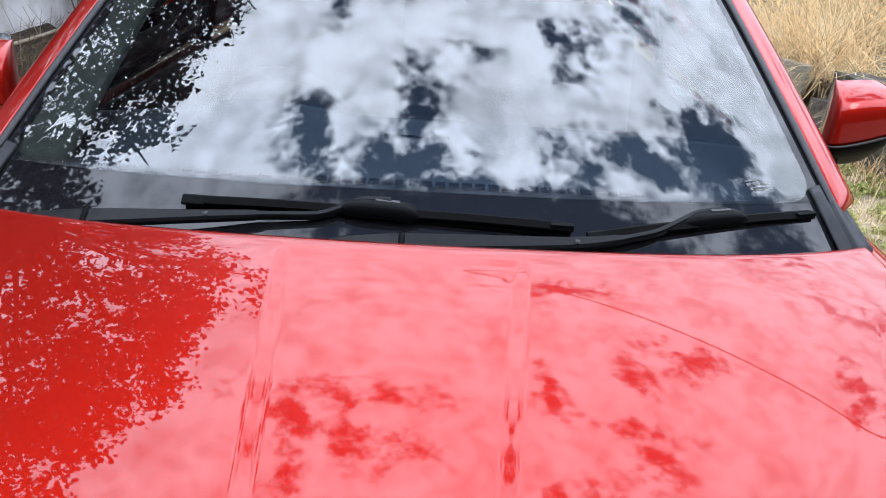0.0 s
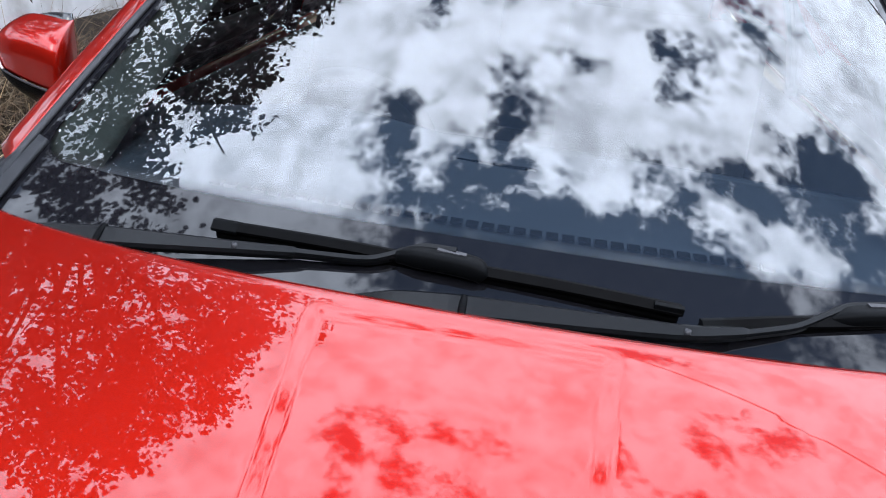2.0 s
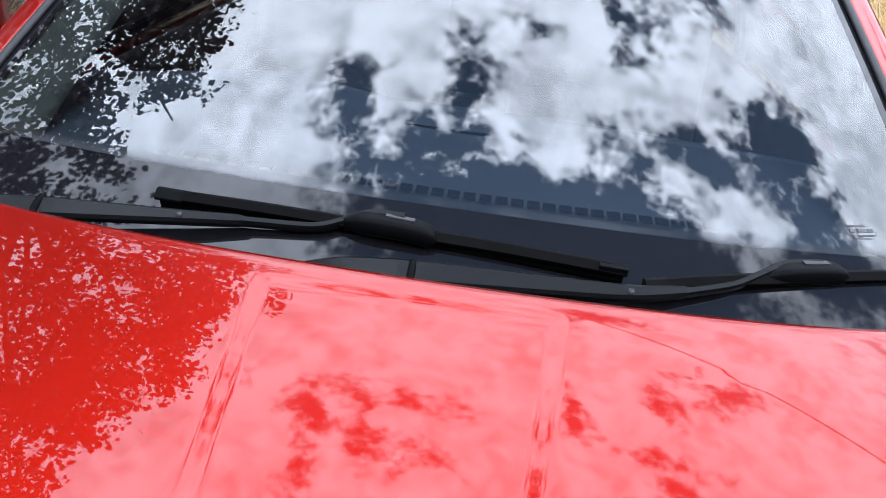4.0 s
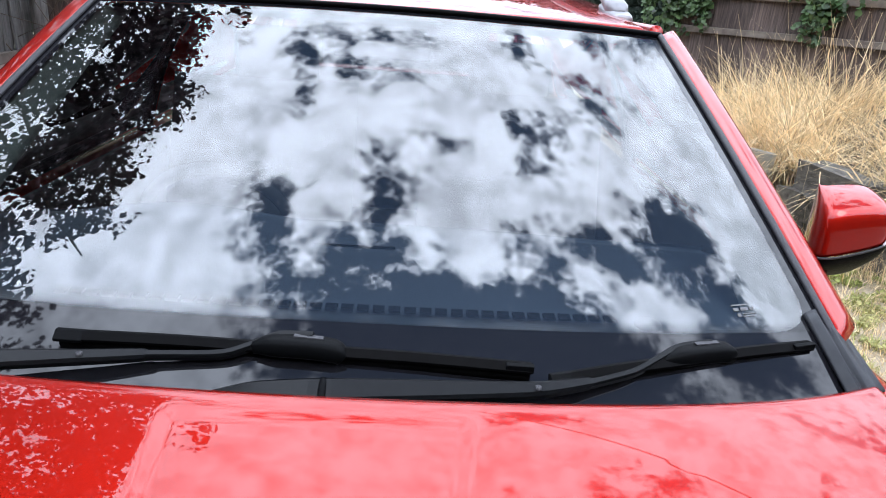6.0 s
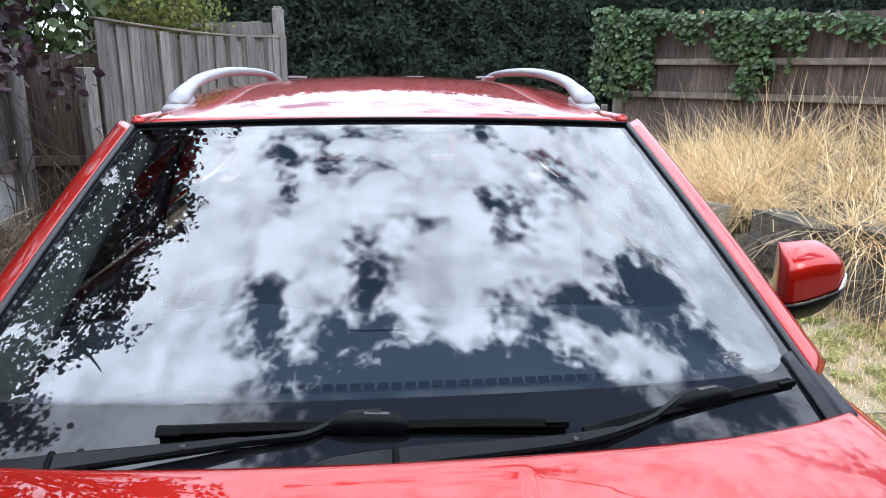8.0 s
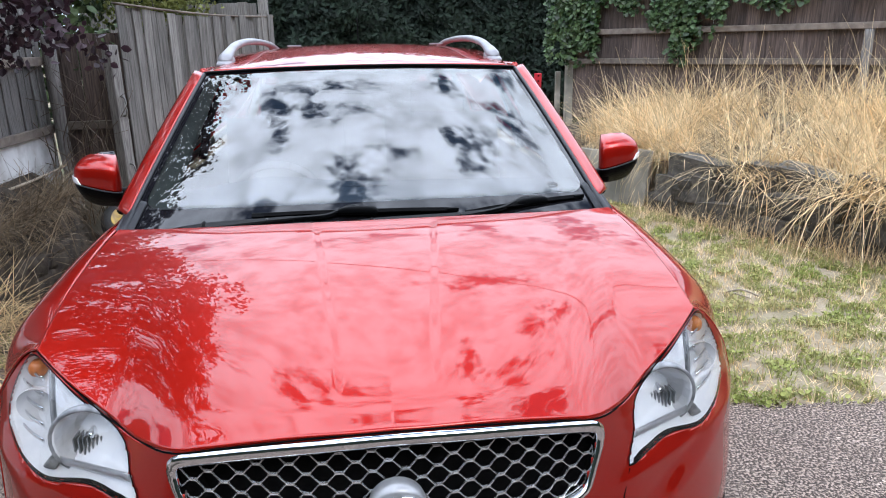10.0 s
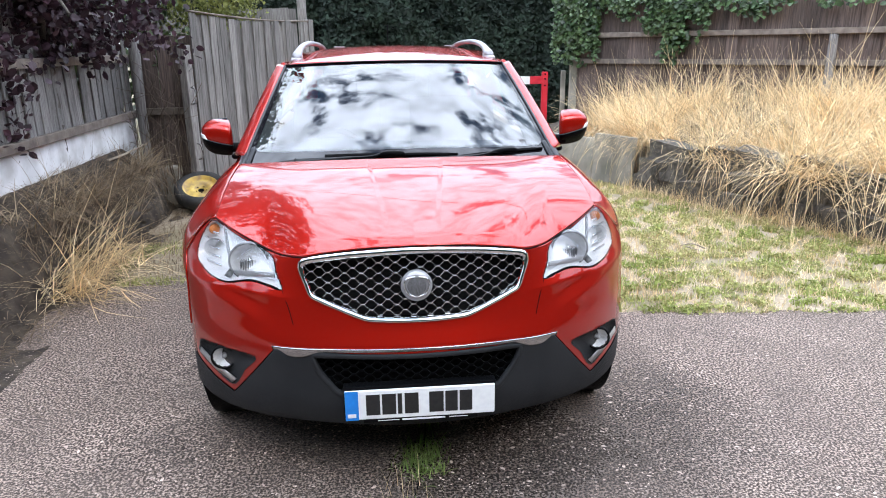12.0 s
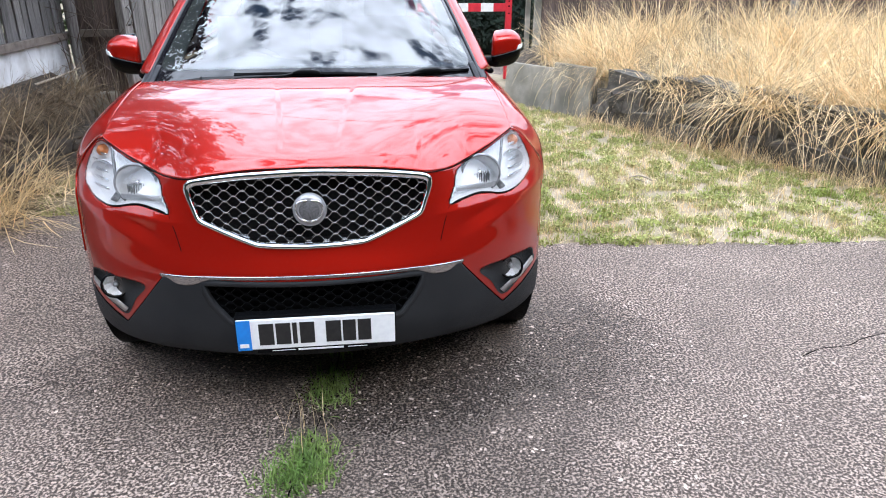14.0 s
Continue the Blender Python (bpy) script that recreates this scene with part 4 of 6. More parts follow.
for s in (1, -1):
    part("side_seal", sweep([screen(s * 1.0, v, 0.004) for v in (0.0, 0.25, 0.5, 0.75, 1.0)], ring(0.007, 0.005, 8), 30), SEAL, windscreen)

    def pillar(u, v, s=s):
        a = Vector(screen(1.008, v, 0.004))
        b = a + Vector((0.070, 0.115, -0.010)) * lerp(1.0, 0.85, v)
        p = a.lerp(b, u)
        lift = 0.020 * math.sin(math.pi * u) + 0.006 * u
        return s * (p.x + 0.5 * lift), p.y - 0.3 * lift, p.z + 0.6 * lift

    part("windscreen_pillar", grid(pillar, 12, 30), PAINT, car, thick=0.02)

for s in (1, -1):
    def trim(u, v, s=s):
        a = Vector(screen(0.970, lerp(0.03, 0.97, v), -0.006))
        b = a + Vector((-0.062, 0.075, -0.030)).lerp(Vector((-0.030, 0.070, -0.010)), v)
        c = b + Vector((0.055, 0.085, -0.012))
        p = a.lerp(b, u * 2) if u < 0.5 else b.lerp(c, u * 2 - 1)
        return s * p.x, p.y, p.z

    part("pillar_trim", grid(trim, 12, 24), TRIM, car, "grey-green plastic trim inside the windscreen pillar", thick=0.004)
drop_rng = random.Random(8)
verts, faces = [], []
for _ in range(90):
    u, v = -0.955 + abs(drop_rng.gauss(0, 0.07)), drop_rng.uniform(0.1, 0.95)
    p, r = Vector(screen(u, v, 0.0006)), 0.0011 * drop_rng.uniform(0.5, 1.5)
    t1, t2, n = Vector((1, 0, 0)), Vector((0, 0.86, 0.51)), Vector((0, -0.51, 0.86))
    b, long = len(verts), drop_rng.uniform(1.0, 2.4)
    for q, k in ((0.0, 1.0), (0.8, 0.7)):
        verts += [tuple(p + (t1 * math.cos(a) + t2 * long * math.sin(a)) * r * k + n * q * r) for a in [m * math.pi / 4 for m in range(8)]]
    faces += [(b + m, b + (m + 1) % 8, b + 8 + (m + 1) % 8, b + 8 + m) for m in range(8)] + [tuple(b + 8 + m for m in range(8))]
stuff("water_drops", verts, faces, DROP_GLINT, windscreen, "small water drops on the glass with sky glint in their colour")

# scuttle trough under the rear edge of the bonnet
def scuttle(u, v):
    w = lerp(-1, 1, u)
    y = lerp(0.93, 1.00, v) + 0.16 * w * w
    return 0.75 * w, y, 1.012 + 0.02 * v - 0.02 * abs(w) ** 3


part("scuttle_panel", grid(scuttle, 40, 6), COWL, car, "black plastic scuttle under the bonnet edge", thick=0.01)
for s in (1, -1):
    def corner(u, v, s=s):
        a = Vector(screen(0.955, lerp(-0.13, 0.075, v), 0.007))
        b = Vector((0.764, 1.105, 1.064)).lerp(Vector((0.772, 1.262, 1.096)), v)
        p = a.lerp(b, u)
        return s * p.x, p.y, p.z + 0.010 * math.sin(math.pi * min(1.0, 1.15 * u)) - 0.006 * step(0.30, 0.36, u) * (1 - step(0.40, 0.46, u))

    part("scuttle_corner", grid(corner, 24, 10), CORNER, car, "grey plastic corner trim", thick=0.008)


# roof
def roof(u, v):
    w = lerp(-1, 1, u)
    f = screen(w, 1.0, 0.002)
    y = lerp(f[1] + 0.004, 4.12, v)
    rise = 0.084 * math.sin(min(1.0, (y - 1.80) / 1.15) * math.pi / 2) ** 0.85 - 0.06 * step(3.1, 4.2, y)
    x = w * lerp(0.612, 0.648, step(1.85, 2.5, y))
    return x, y, f[2] - 0.012 * w * w * step(1.85, 2.4, y) + rise * (1 - 0.16 * abs(w) ** 3) - 0.014 * step(0.93, 1.0, abs(w))


part("roof", grid(roof, 60, 60), PAINT, car, thick=0.02)
part("headlining", grid(lambda u, v: (roof(u, v)[0] * 0.97, roof(u, v)[1], roof(u, v)[2] - 0.035), 20, 20), HEADLINER, car)
for s in (1, -1):
    rail = [(s * 0.574, 2.085, 1.516), (s * 0.568, 2.19, 1.552), (s * 0.560, 2.34, 1.582), (s * 0.550, 2.65, 1.600), (s * 0.540, 3.10, 1.598), (s * 0.532, 3.50, 1.580), (s * 0.526, 3.72, 1.540)]
    rr = part("roof_rail", sweep(rail, ring(0.021, 0.016, 12), 50, scale=lambda t: (1.0 + 0.45 * (1 - step(0.05, 0.25, t)) + 0.5 * step(0.80, 1, t)) * (0.45 + 0.55 * step(0, 0.06, t))), RAIL, car, "silver grey arched roof rail")
    part("rail_foot", sweep([(s * 0.578, 2.05, 1.503), (s * 0.574, 2.12, 1.514), (s * 0.569, 2.21, 1.529)], ring(0.032, 0.014, 12, 0.8), 16, scale=lambda t: 0.4 + 0.6 * math.sin(math.pi * (0.15 + 0.7 * t))), RAIL, rr)
part("aerial", sweep([(0, 3.95, 1.56), (0, 3.99, 1.64), (0, 4.03, 1.755)], ring(0.004, n=8), 8), RUBBER, car, "thin black roof aerial")
for i, x in enumerate((-0.42, 0.42, 0.1)):
    part("roof_bead", boxes((x, x + 0.08, 3.3, 3.32, 1.571, 1.580)), RAIL, car, smooth=False, bevel=0.002)

# sides, rear and cabin
for s in (1, -1):
    def pane(u, v, s=s):
        y = lerp(1.42, 3.95, u)
        lo = (0.842, 1.05 + 0.04 * u)
        top_y = max(y, 1.93)
        k = min(1.0, (y - 1.30) / 0.65)
        hi_z = lerp(1.10, 1.478, k) - 0.05 * step(3.2, 4.1, y)
        hi_x = lerp(0.780, 0.640, k)
        return s * lerp(lo[0], hi_x, v), y, lerp(lo[1], hi_z, v)

    sg = part("side_window", grid(pane, 30, 8), SIDE_GLASS, car)
    sg.visible_shadow = False
    part("door_frame", sweep([pane(u, 1.0) for u in (0.22, 0.4, 0.6, 0.8, 1.0)], ring(0.016, 0.020, 10), 50), PAINT, car)
    part("window_ledge", sweep([pane(u, 0.0) for u in (0, 0.5, 1.0)], ring(0.018, 0.014, 10), 12), PLASTIC, car)
    part("middle_pillar", sweep([(s * 0.80, 2.52, 1.05), (s * 0.74, 2.56, 1.28), (s * 0.64, 2.62, 1.49)], ring(0.045, 0.02, 10), 10, up=(1, 0, 0)), GLOSS_BLACK, car)
    part("rear_pillar", sweep([(s * 0.84, 4.0, 1.05), (s * 0.76, 4.0, 1.28), (s * 0.62, 3.98, 1.50)], ring(0.12, 0.03, 10), 10, up=(1, 0, 0)), PAINT, car)
    part("door_card", grid(lambda u, v: (s * (0.80 - 0.02 * v), lerp(1.25, 3.9, u), lerp(0.4, 1.05, v)), 6, 4), HEADLINER, car, thick=0.02)
part("tailgate", grid(lambda u, v: (lerp(-0.80, 0.80, u) * (1 - 0.22 * step(0.5, 1, v)), 4.38 - 0.28 * step(0.45, 1.0, v), lerp(0.3, 1.54, v)), 16, 20, lambda x, y, z: not (1.08 < z < 1.46 and abs(x) < 0.60)), PAINT, car, thick=0.03)
rw = part("rear_window", grid(lambda u, v: (lerp(-0.61, 0.61, u), lerp(4.28, 4.11, v), lerp(1.07, 1.47, v)), 4, 4), SIDE_GLASS, car)
rw.visible_shadow = False
part("cabin_floor", boxes((-0.78, 0.78, 1.15, 4.2, 0.32, 0.36), (-0.78, 0.78, 1.12, 1.15, 0.36, 1.0)), HEADLINER, car, smooth=False)


def dash_point(u, v):
    w = lerp(-1, 1, u)
    y = lerp(1.115 + 0.11 * w * w, 1.70, v)
    z = 1.060 + 0.030 * math.sin(min(1, v * 1.6) * math.pi / 2) - 0.030 * step(0.75, 1.0, v) - 0.02 * w * w
    z += 0.035 * math.exp(-((w + 0.5) / 0.28) ** 2) * step(0.35, 0.65, v) * (1 - step(0.85, 1, v))
    return 0.735 * w, y, z


dash = part("dashboard", grid(dash_point, 60, 30), DASH, car, "grey moulded dashboard top", thick=0.02)
part("front_face", grid(lambda u, v: (lerp(-0.735, 0.735, u), 1.70 + 0.05 * v, lerp(1.05, 0.5, v)), 6, 6), DASH, dash)
for k in range(36):
    x0 = lerp(-0.44, 0.42, k / 36)
    part("demist_slot", boxes((x0, x0 + 0.018, 1.226 + 0.05 * x0 * x0, 1.243 + 0.05 * x0 * x0, 1.0795, 1.0845)), VOID, dash, smooth=False)
part("panel_seam", sweep([(-0.24, 1.47, 1.092), (0.0, 1.465, 1.093), (0.06, 1.47, 1.092)], ring(0.003, n=6), 10), VOID, dash)
part("light_sensor", lathe([(0.022, 0.0), (0.020, 0.006), (0.001, 0.009)], 24, "z", (0.47, 1.25, 1.070)), DASH, dash)
part("steering_wheel", merge(sweep([(-0.37 + 0.18 * math.cos(a), 1.86 - 0.06 * math.sin(a), 0.96 + 0.17 * math.sin(a)) for a in [k * math.pi / 8 for k in range(17)]], ring(0.016, n=8), 48, caps=False),
                               boxes((-0.47, -0.27, 1.84, 1.88, 0.92, 0.99))), CLOTH, car)
for x in (-0.37, 0.37):
    seat = part("front_seat", grid(lambda u, v: (x + lerp(-0.24, 0.24, u), 2.25 + 0.25 * v - 0.05 * math.cos((u - 0.5) * 3), lerp(0.6, 1.22, v)), 10, 10), CLOTH, car, "dark cloth front seat", thick=0.12)
    part("head_restraint", boxes((x - 0.13, x + 0.13, 2.50, 2.58, 1.22, 1.40)), CLOTH, seat, bevel=0.03)
    part("cushion", boxes((x - 0.24, x + 0.24, 1.85, 2.35, 0.50, 0.64)), CLOTH, seat, bevel=0.04)
part("rear_bench", boxes((-0.62, 0.62, 3.2, 3.35, 0.6, 1.20)), CLOTH, car, bevel=0.04)
part("interior_mirror", boxes((-0.11, 0.11, 1.86, 1.89, 1.385, 1.435)), GLOSS_BLACK, car, bevel=0.01)

# wipers
def arm(line):
    """A pressed arm: a channel with a flat top; each row x, y, z and half width."""
    bm, rows = bmesh.new(), []
    dense = []
    for (a, b) in zip(line, line[1:]):
        dense += [tuple(lerp(p, q, k / 5) for p, q in zip(a, b)) for k in range(5)]
    dense.append(line[-1])
    for _ in range(2):
        dense = [dense[0]] + [tuple((p + 2 * q + r) / 4 for p, q, r in zip(a, b, c)) for a, b, c in zip(dense, dense[1:], dense[2:])] + [dense[-1]]
    for i, (x, y, z, w) in enumerate(dense):
        a, b = dense[max(0, i - 1)], dense[min(len(dense) - 1, i + 1)]
        d = Vector((b[0] - a[0], b[1] - a[1], b[2] - a[2])).normalized()
        side = d.cross(Vector((0, -0.5, 0.86))).normalized()
        up = side.cross(d)
        e = min(0.004, w * 0.4)
        rows.append([bm.verts.new(Vector((x, y, z)) + side * p + up * q) for p, q in ((-w, -0.011), (-w, -0.002), (-w + e, 0.002), (w - e, 0.002), (w, -0.002), (w, -0.011))])
    for r, s in zip(rows, rows[1:]):
        for k in range(6):
            bm.faces.new((r[k], r[(k + 1) % 6], s[(k + 1) % 6], s[k]))
    bm.faces.new(rows[0][::-1])
    bm.faces.new(rows[-1])
    return bm


BLADE = [(-0.006, -0.004), (0.007, -0.005), (0.008, -0.001), (-0.001, 0.007), (-0.007, 0.006)]


def wiper(line, hinge, joint, tips):
    w = part("wiper", arm(line), WIPER, car, "black wiper arm with a flat blade", smooth=False)
    a, b = Vector(tips[0]), Vector(tips[1])
    d = (b - a).normalized()
    mid = (a + b) / 2 + Vector((0, 0, 0.003))
    run = [a, a.lerp(mid, 0.5) + Vector((0, 0, 0.002)), mid, mid.lerp(b, 0.5) + Vector((0, 0, 0.002)), b]
    part("blade", sweep(run, BLADE, 30), RUBBER, w, smooth=False)
    part("wiping_edge", sweep([p + Vector((0, 0.002, -0.012)) for p in run], ring(0.002, 0.010, 6), 20), VOID, w)
    j = Vector(joint)
    part("connector", sweep([j - d * 0.056 + Vector((0, 0, -0.004)), j - d * 0.03, j + d * 0.02, j + d * 0.048 - Vector((0, 0, 0.003)), j + d * 0.060 - Vector((0, 0, 0.012))],
                            ring(0.016, 0.013, 14, 0.55), 20, scale=lambda t: lerp(0.62, 1.0, step(0.0, 0.3, t)) * lerp(1.0, 0.72, step(0.75, 1.0, t))), PLASTIC, w)
    part("release_tab", sweep([j - d * 0.004 + Vector((0, 0.004, 0.0135)), j + d * 0.034 + Vector((0, 0.004, 0.0120))], [(-0.005, -0.002), (0.005, -0.002), (0.004, 0.0015), (-0.004, 0.0015)], 4), SEAL, w, smooth=False)
    for e, f in ((a, 1), (b, -1)):
        part("end_cap", sweep([e - d * f * 0.003, e + d * f * 0.004, e + d * f * 0.034], [(p * 1.18, q * 1.15) for p, q in BLADE], 6), PLASTIC, w, smooth=False, bevel=0.001)
    h = Vector(hinge)
    part("hinge_pin", sweep([h + Vector((0.0, -0.017, -0.010)), h + Vector((0.0, 0.0, 0.0005)), h + Vector((0.0, 0.014, 0.005))], ring(0.005, 0.004, 8), 8), PLASTIC, w)
    part("screw", lathe([(0.0045, -0.002), (0.004, 0.002), (0.001, 0.0025)], 12, "z", Vector(line[3][:3]) + Vector((0, -0.001, 0.002))), SEAL, w)


wiper(((-0.630, 1.050, 1.058, 0.012), (-0.560, 1.042, 1.072, 0.014), (-0.478, 1.036, 1.082, 0.015), (-0.315, 1.054, 1.086, 0.0095), (-0.240, 1.065, 1.087, 0.0075), (-0.236, 1.066, 1.086, 0.005),
       (-0.140, 1.072, 1.088, 0.005), (-0.100, 1.086, 1.100, 0.005), (-0.075, 1.095, 1.109, 0.005), (-0.030, 1.092, 1.111, 0.005)),
      (-0.495, 1.038, 1.082), (-0.050, 1.084, 1.096), ((-0.361, 1.094, 1.090), (0.258, 1.074, 1.086)))
wiper(((-0.150, 1.040, 1.046, 0.008), (-0.100, 1.030, 1.062, 0.014), (-0.010, 1.020, 1.075, 0.017), (0.262, 1.036, 1.080, 0.0105), (0.334, 1.057, 1.082, 0.0075), (0.338, 1.058, 1.081, 0.005),
       (0.400, 1.083, 1.085, 0.005), (0.440, 1.109, 1.094, 0.005), (0.475, 1.132, 1.102, 0.005), (0.525, 1.145, 1.103, 0.005)),
      (-0.008, 1.020, 1.075), (0.500, 1.130, 1.090), ((0.285, 1.060, 1.078), (0.688, 1.176, 1.088)))

# door mirrors
for s in (1, -1):
    def housing(u, v, s=s, z0=0.0, z1=1.0, low=False, grow=0.0):
        """Front of the cap: u from the car outwards, v upwards."""
        w = math.sin(lerp(-1, 1, u) * math.pi / 2)
        k = (w + 1) / 2
        seam = 1.106 + 0.046 * k ** 1.4
        top = 1.238 - 0.052 * k ** 5 - 0.012 * (1 - k) ** 2
        foot = 1.044 + 0.012 * k + 0.055 * k ** 5
        depth = 0.118 * max(0.0, 1 - abs(w) ** 5) ** 0.42 * (1 - 0.22 * k * k)
        if low:
            q = math.sin(v * math.pi / 2)
            z = lerp(foot, seam - 0.003, v)
            depth *= lerp(0.45, 1.03, q)
        else:
            q = math.sin(v * math.pi / 2)
            z = lerp(seam, top, q)
            depth *= max(0.0, 1 - 0.96 * q ** 5) ** 0.5
        back = 1 - depth / 0.118
        return s * (0.838 + 0.196 * k + 0.060 * (1 - k) * back), 1.605 - depth - grow, z + (0.005 if s > 0 else -0.009)

    mirror = part("door_mirror", grid(housing, 40, 28), PAINT, car, "red door mirror with black base", thick=0.004)
    part("lower_housing", grid(lambda u, v: housing(u, v, low=True), 36, 12), PLASTIC, mirror, thick=0.004)
    part("back_plate", grid(lambda u, v: (s * lerp(0.900, 1.028, u), 1.606, lerp(1.066 + 0.03 * u, 1.228 - 0.05 * u ** 3, v)), 8, 4), GLOSS_BLACK, mirror, thick=0.01)
    strip = grid(lambda u, v: housing(lerp(0.68, 0.97, u), lerp(0.0, 0.16 + 0.10 * u, v) * step(0.0, 0.25, u + 0.02), grow=0.002), 16, 6)
    part("indicator_strip", strip, REFLECTOR, mirror, "clear indicator strip", thick=-0.004)
    part("seam_strip", sweep([Vector(housing(k / 12, 1.0, low=True)) + Vector((0, -0.0015, 0.001)) for k in range(1, 12)], ring(0.002, 0.0025, 6), 30), SEAL, mirror)
    part("mirror_foot", sweep([(s * 0.78, 1.60, 1.074), (s * 0.83, 1.56, 1.080), (s * 0.91, 1.540, 1.082)], ring(0.034, 0.026, 12, 0.7), 8), PLASTIC, mirror)

# ---- fences, walls, gate ----
def board_mesh(name, w, h, t, mat):
    bm = boxes((-w / 2, w / 2, -t / 2, t / 2, 0, h))
    bmesh.ops.bevel(bm, geom=[e for e in bm.edges if abs(e.verts[0].co.z - e.verts[1].co.z) > h * 0.5], offset=t * 0.25, segments=1, affect="EDGES")
    me = bpy.data.meshes.new(name)
    bm.to_mesh(me)
    bm.free()
    me.materials.append(mat)
    return me


def fence(name, label, a, b, z0, heights, width, mat, rails, posts, rng, kind="", overlap=1.12, side=1):
    """Upright boards from a to b, each its own piece, with rails and posts on the near side."""
    a, b = Vector((*a, 0)), Vector((*b, 0))
    d = b - a
    length = d.length
    turn = math.degrees(math.atan2(d.y, d.x))
    top = thing(name, label, "fence", (a.x, a.y, z0), turn)
    n = max(1, round(length / width))
    meshes = [board_mesh("board", width * overlap, 1.0, 0.016, mat) for _ in range(3)]
    for k in range(n):
        t = (k + 0.5) / n
        ob = new("board", meshes[k % 3])
        ob.parent = top
        h = heights(t) + rng.uniform(-0.008, 0.008)
        ob.matrix_basis = pose(length * t, 0.008 * (k % 2), 0, rng.uniform(-0.8, 0.8), rng.uniform(-0.7, 0.7), rng.uniform(2, 9)) @ Matrix.Diagonal((1, 1, h, 1))
    for z in rails:
        part("rail", boxes((0, length, -0.055 * side, -0.012 * side, z - z0 - 0.035, z - z0 + 0.035)), RAILWOOD, top, smooth=False, bevel=0.006)
    for t, h, m in posts:
        part("post", boxes((length * t - 0.045, length * t + 0.045, -0.10, -0.01, 0, h)), m, top, smooth=False, bevel=0.008)
    return top


rng = random.Random(4)
fence("board_fence", "grey weathered board fence along a raised bank", (-2.62, 0.6), (-2.62, 5.30), 0.90, lambda t: 1.02, 0.125, WOOD, (0.94, 1.49), (), rng)
board = part("gravel_board", boxes((-2.655, -2.615, 0.6, 5.30, 0.30, 0.90)), WHITE_BOARD, smooth=False, bevel=0.006)
tagged(board, "pale whitewashed gravel board under the fence", "board", kind="structure")
post = part("fence_post", sweep([(-2.50, 5.22, 0.2), (-2.515, 5.21, 0.9), (-2.50, 5.20, 1.70)], ring(0.048, 0.045, 8, 0.6), 12), WOOD)
tagged(post, "old leaning grey timber fence post", "post")
fence("corner_fence", "short dark board fence beside the gate", (-2.60, 5.35), (-1.98, 5.42), 0.25, lambda t: 1.45, 0.12, WOOD_BROWN, (0.95,), (), rng)
gate = fence("gate", "tall grey weathered board gate standing open", (-1.95, 5.20), (-0.87, 6.80), 0.06, lambda t: 1.86 - 0.05 * math.sin(math.pi * min(1, t * 1.1)) - 0.025 * t, 0.088, WOOD, (), (), rng)
cap = part("cap_rail", sweep([(0, 0, 1.875), (0.6, 0, 1.832), (1.2, 0, 1.808), (1.93, 0, 1.815)], ring(0.022, 0.010, 8, 0.6), 24), RAILWOOD, gate)
for z in (0.42, 0.98):
    part("gate_handle", sweep([(-0.10, -0.05, z), (-0.10, -0.10, z + 0.02), (-0.10, -0.10, z + 0.14), (-0.10, -0.05, z + 0.16)], ring(0.008, n=8), 16), IRON, gate, "iron pull handle")
part("gate_post", boxes((-0.14, -0.05, -0.05, 0.05, 0, 1.55)), WOOD, gate, smooth=False, bevel=0.008)
fence("far_fence", "grey board fence beyond the gate", (-3.6, 9.2), (-1.25, 8.6), 0.0, lambda t: 2.12, 0.12, WOOD, (), (), rng)
fp = part("far_post", boxes((-1.22, -1.10, 8.50, 8.62, 0, 2.26), (-1.205, -1.115, 8.515, 8.605, 2.26, 2.285)), WOOD, smooth=False, bevel=0.01)
tagged(fp, "square grey post with a cap at the fence end", "post")

A, B = (2.95, 8.62), (7.6, 3.80)
right = fence("brown_fence", "brown weathered board fence partly covered by ivy", A, B, 0.55, lambda t: 1.62, 0.13, WOOD_BROWN, (1.315, 1.69), (), rng)
cp = part("concrete_post", boxes((2.90, 3.01, 8.56, 8.67, 0.0, 1.42)), CONCRETE, smooth=False, bevel=0.012)
tagged(cp, "short square concrete fence post", "post")
cp2 = part("slim_post", boxes((2.80, 2.87, 8.74, 8.80, 0.0, 1.17)), CONCRETE, smooth=False, bevel=0.01)
tagged(cp2, "slim grey concrete post by the barrier", "post")
gp = part("timber_stake", sweep([(5.40, 6.0, 0.6), (5.42, 6.02, 1.2), (5.43, 6.03, 1.66)], ring(0.05, 0.04, 8, 0.6), 8), WOOD)
tagged(gp, "grey timber stake against the brown fence", "post")

# striped barrier
barrier = thing("barrier", "red and white striped road barrier on red posts", "barrier", (2.47, 8.49, 0.0))
part("upright", boxes((-0.045, 0.045, -0.03, 0.03, 0.0, 1.165)), RED_SIGN, barrier, smooth=False, bevel=0.006)
for z in (0.95, 1.05, 1.12):
    part("peg_hole", boxes((-0.012, 0.012, -0.033, -0.028, z, z + 0.02)), VOID, barrier, smooth=False)
part("upright", boxes((-1.645, -1.555, -0.03, 0.03, 0.0, 1.165)), RED_SIGN, barrier, smooth=False, bevel=0.006)
for k in range(8):
    x0 = -1.555 + k * 0.18875
    part("stripe", boxes((x0, x0 + 0.18875, -0.02, 0.02, 0.985, 1.10)), RED_SIGN if k % 2 else WHITE_SIGN, barrier, smooth=False)

# retaining wall on the right: concrete slabs, then rough dark stone
W0, W1 = Vector((2.05, 6.46, 0)), Vector((5.10, 0.96, 0))
wd = (W1 - W0).normalized()
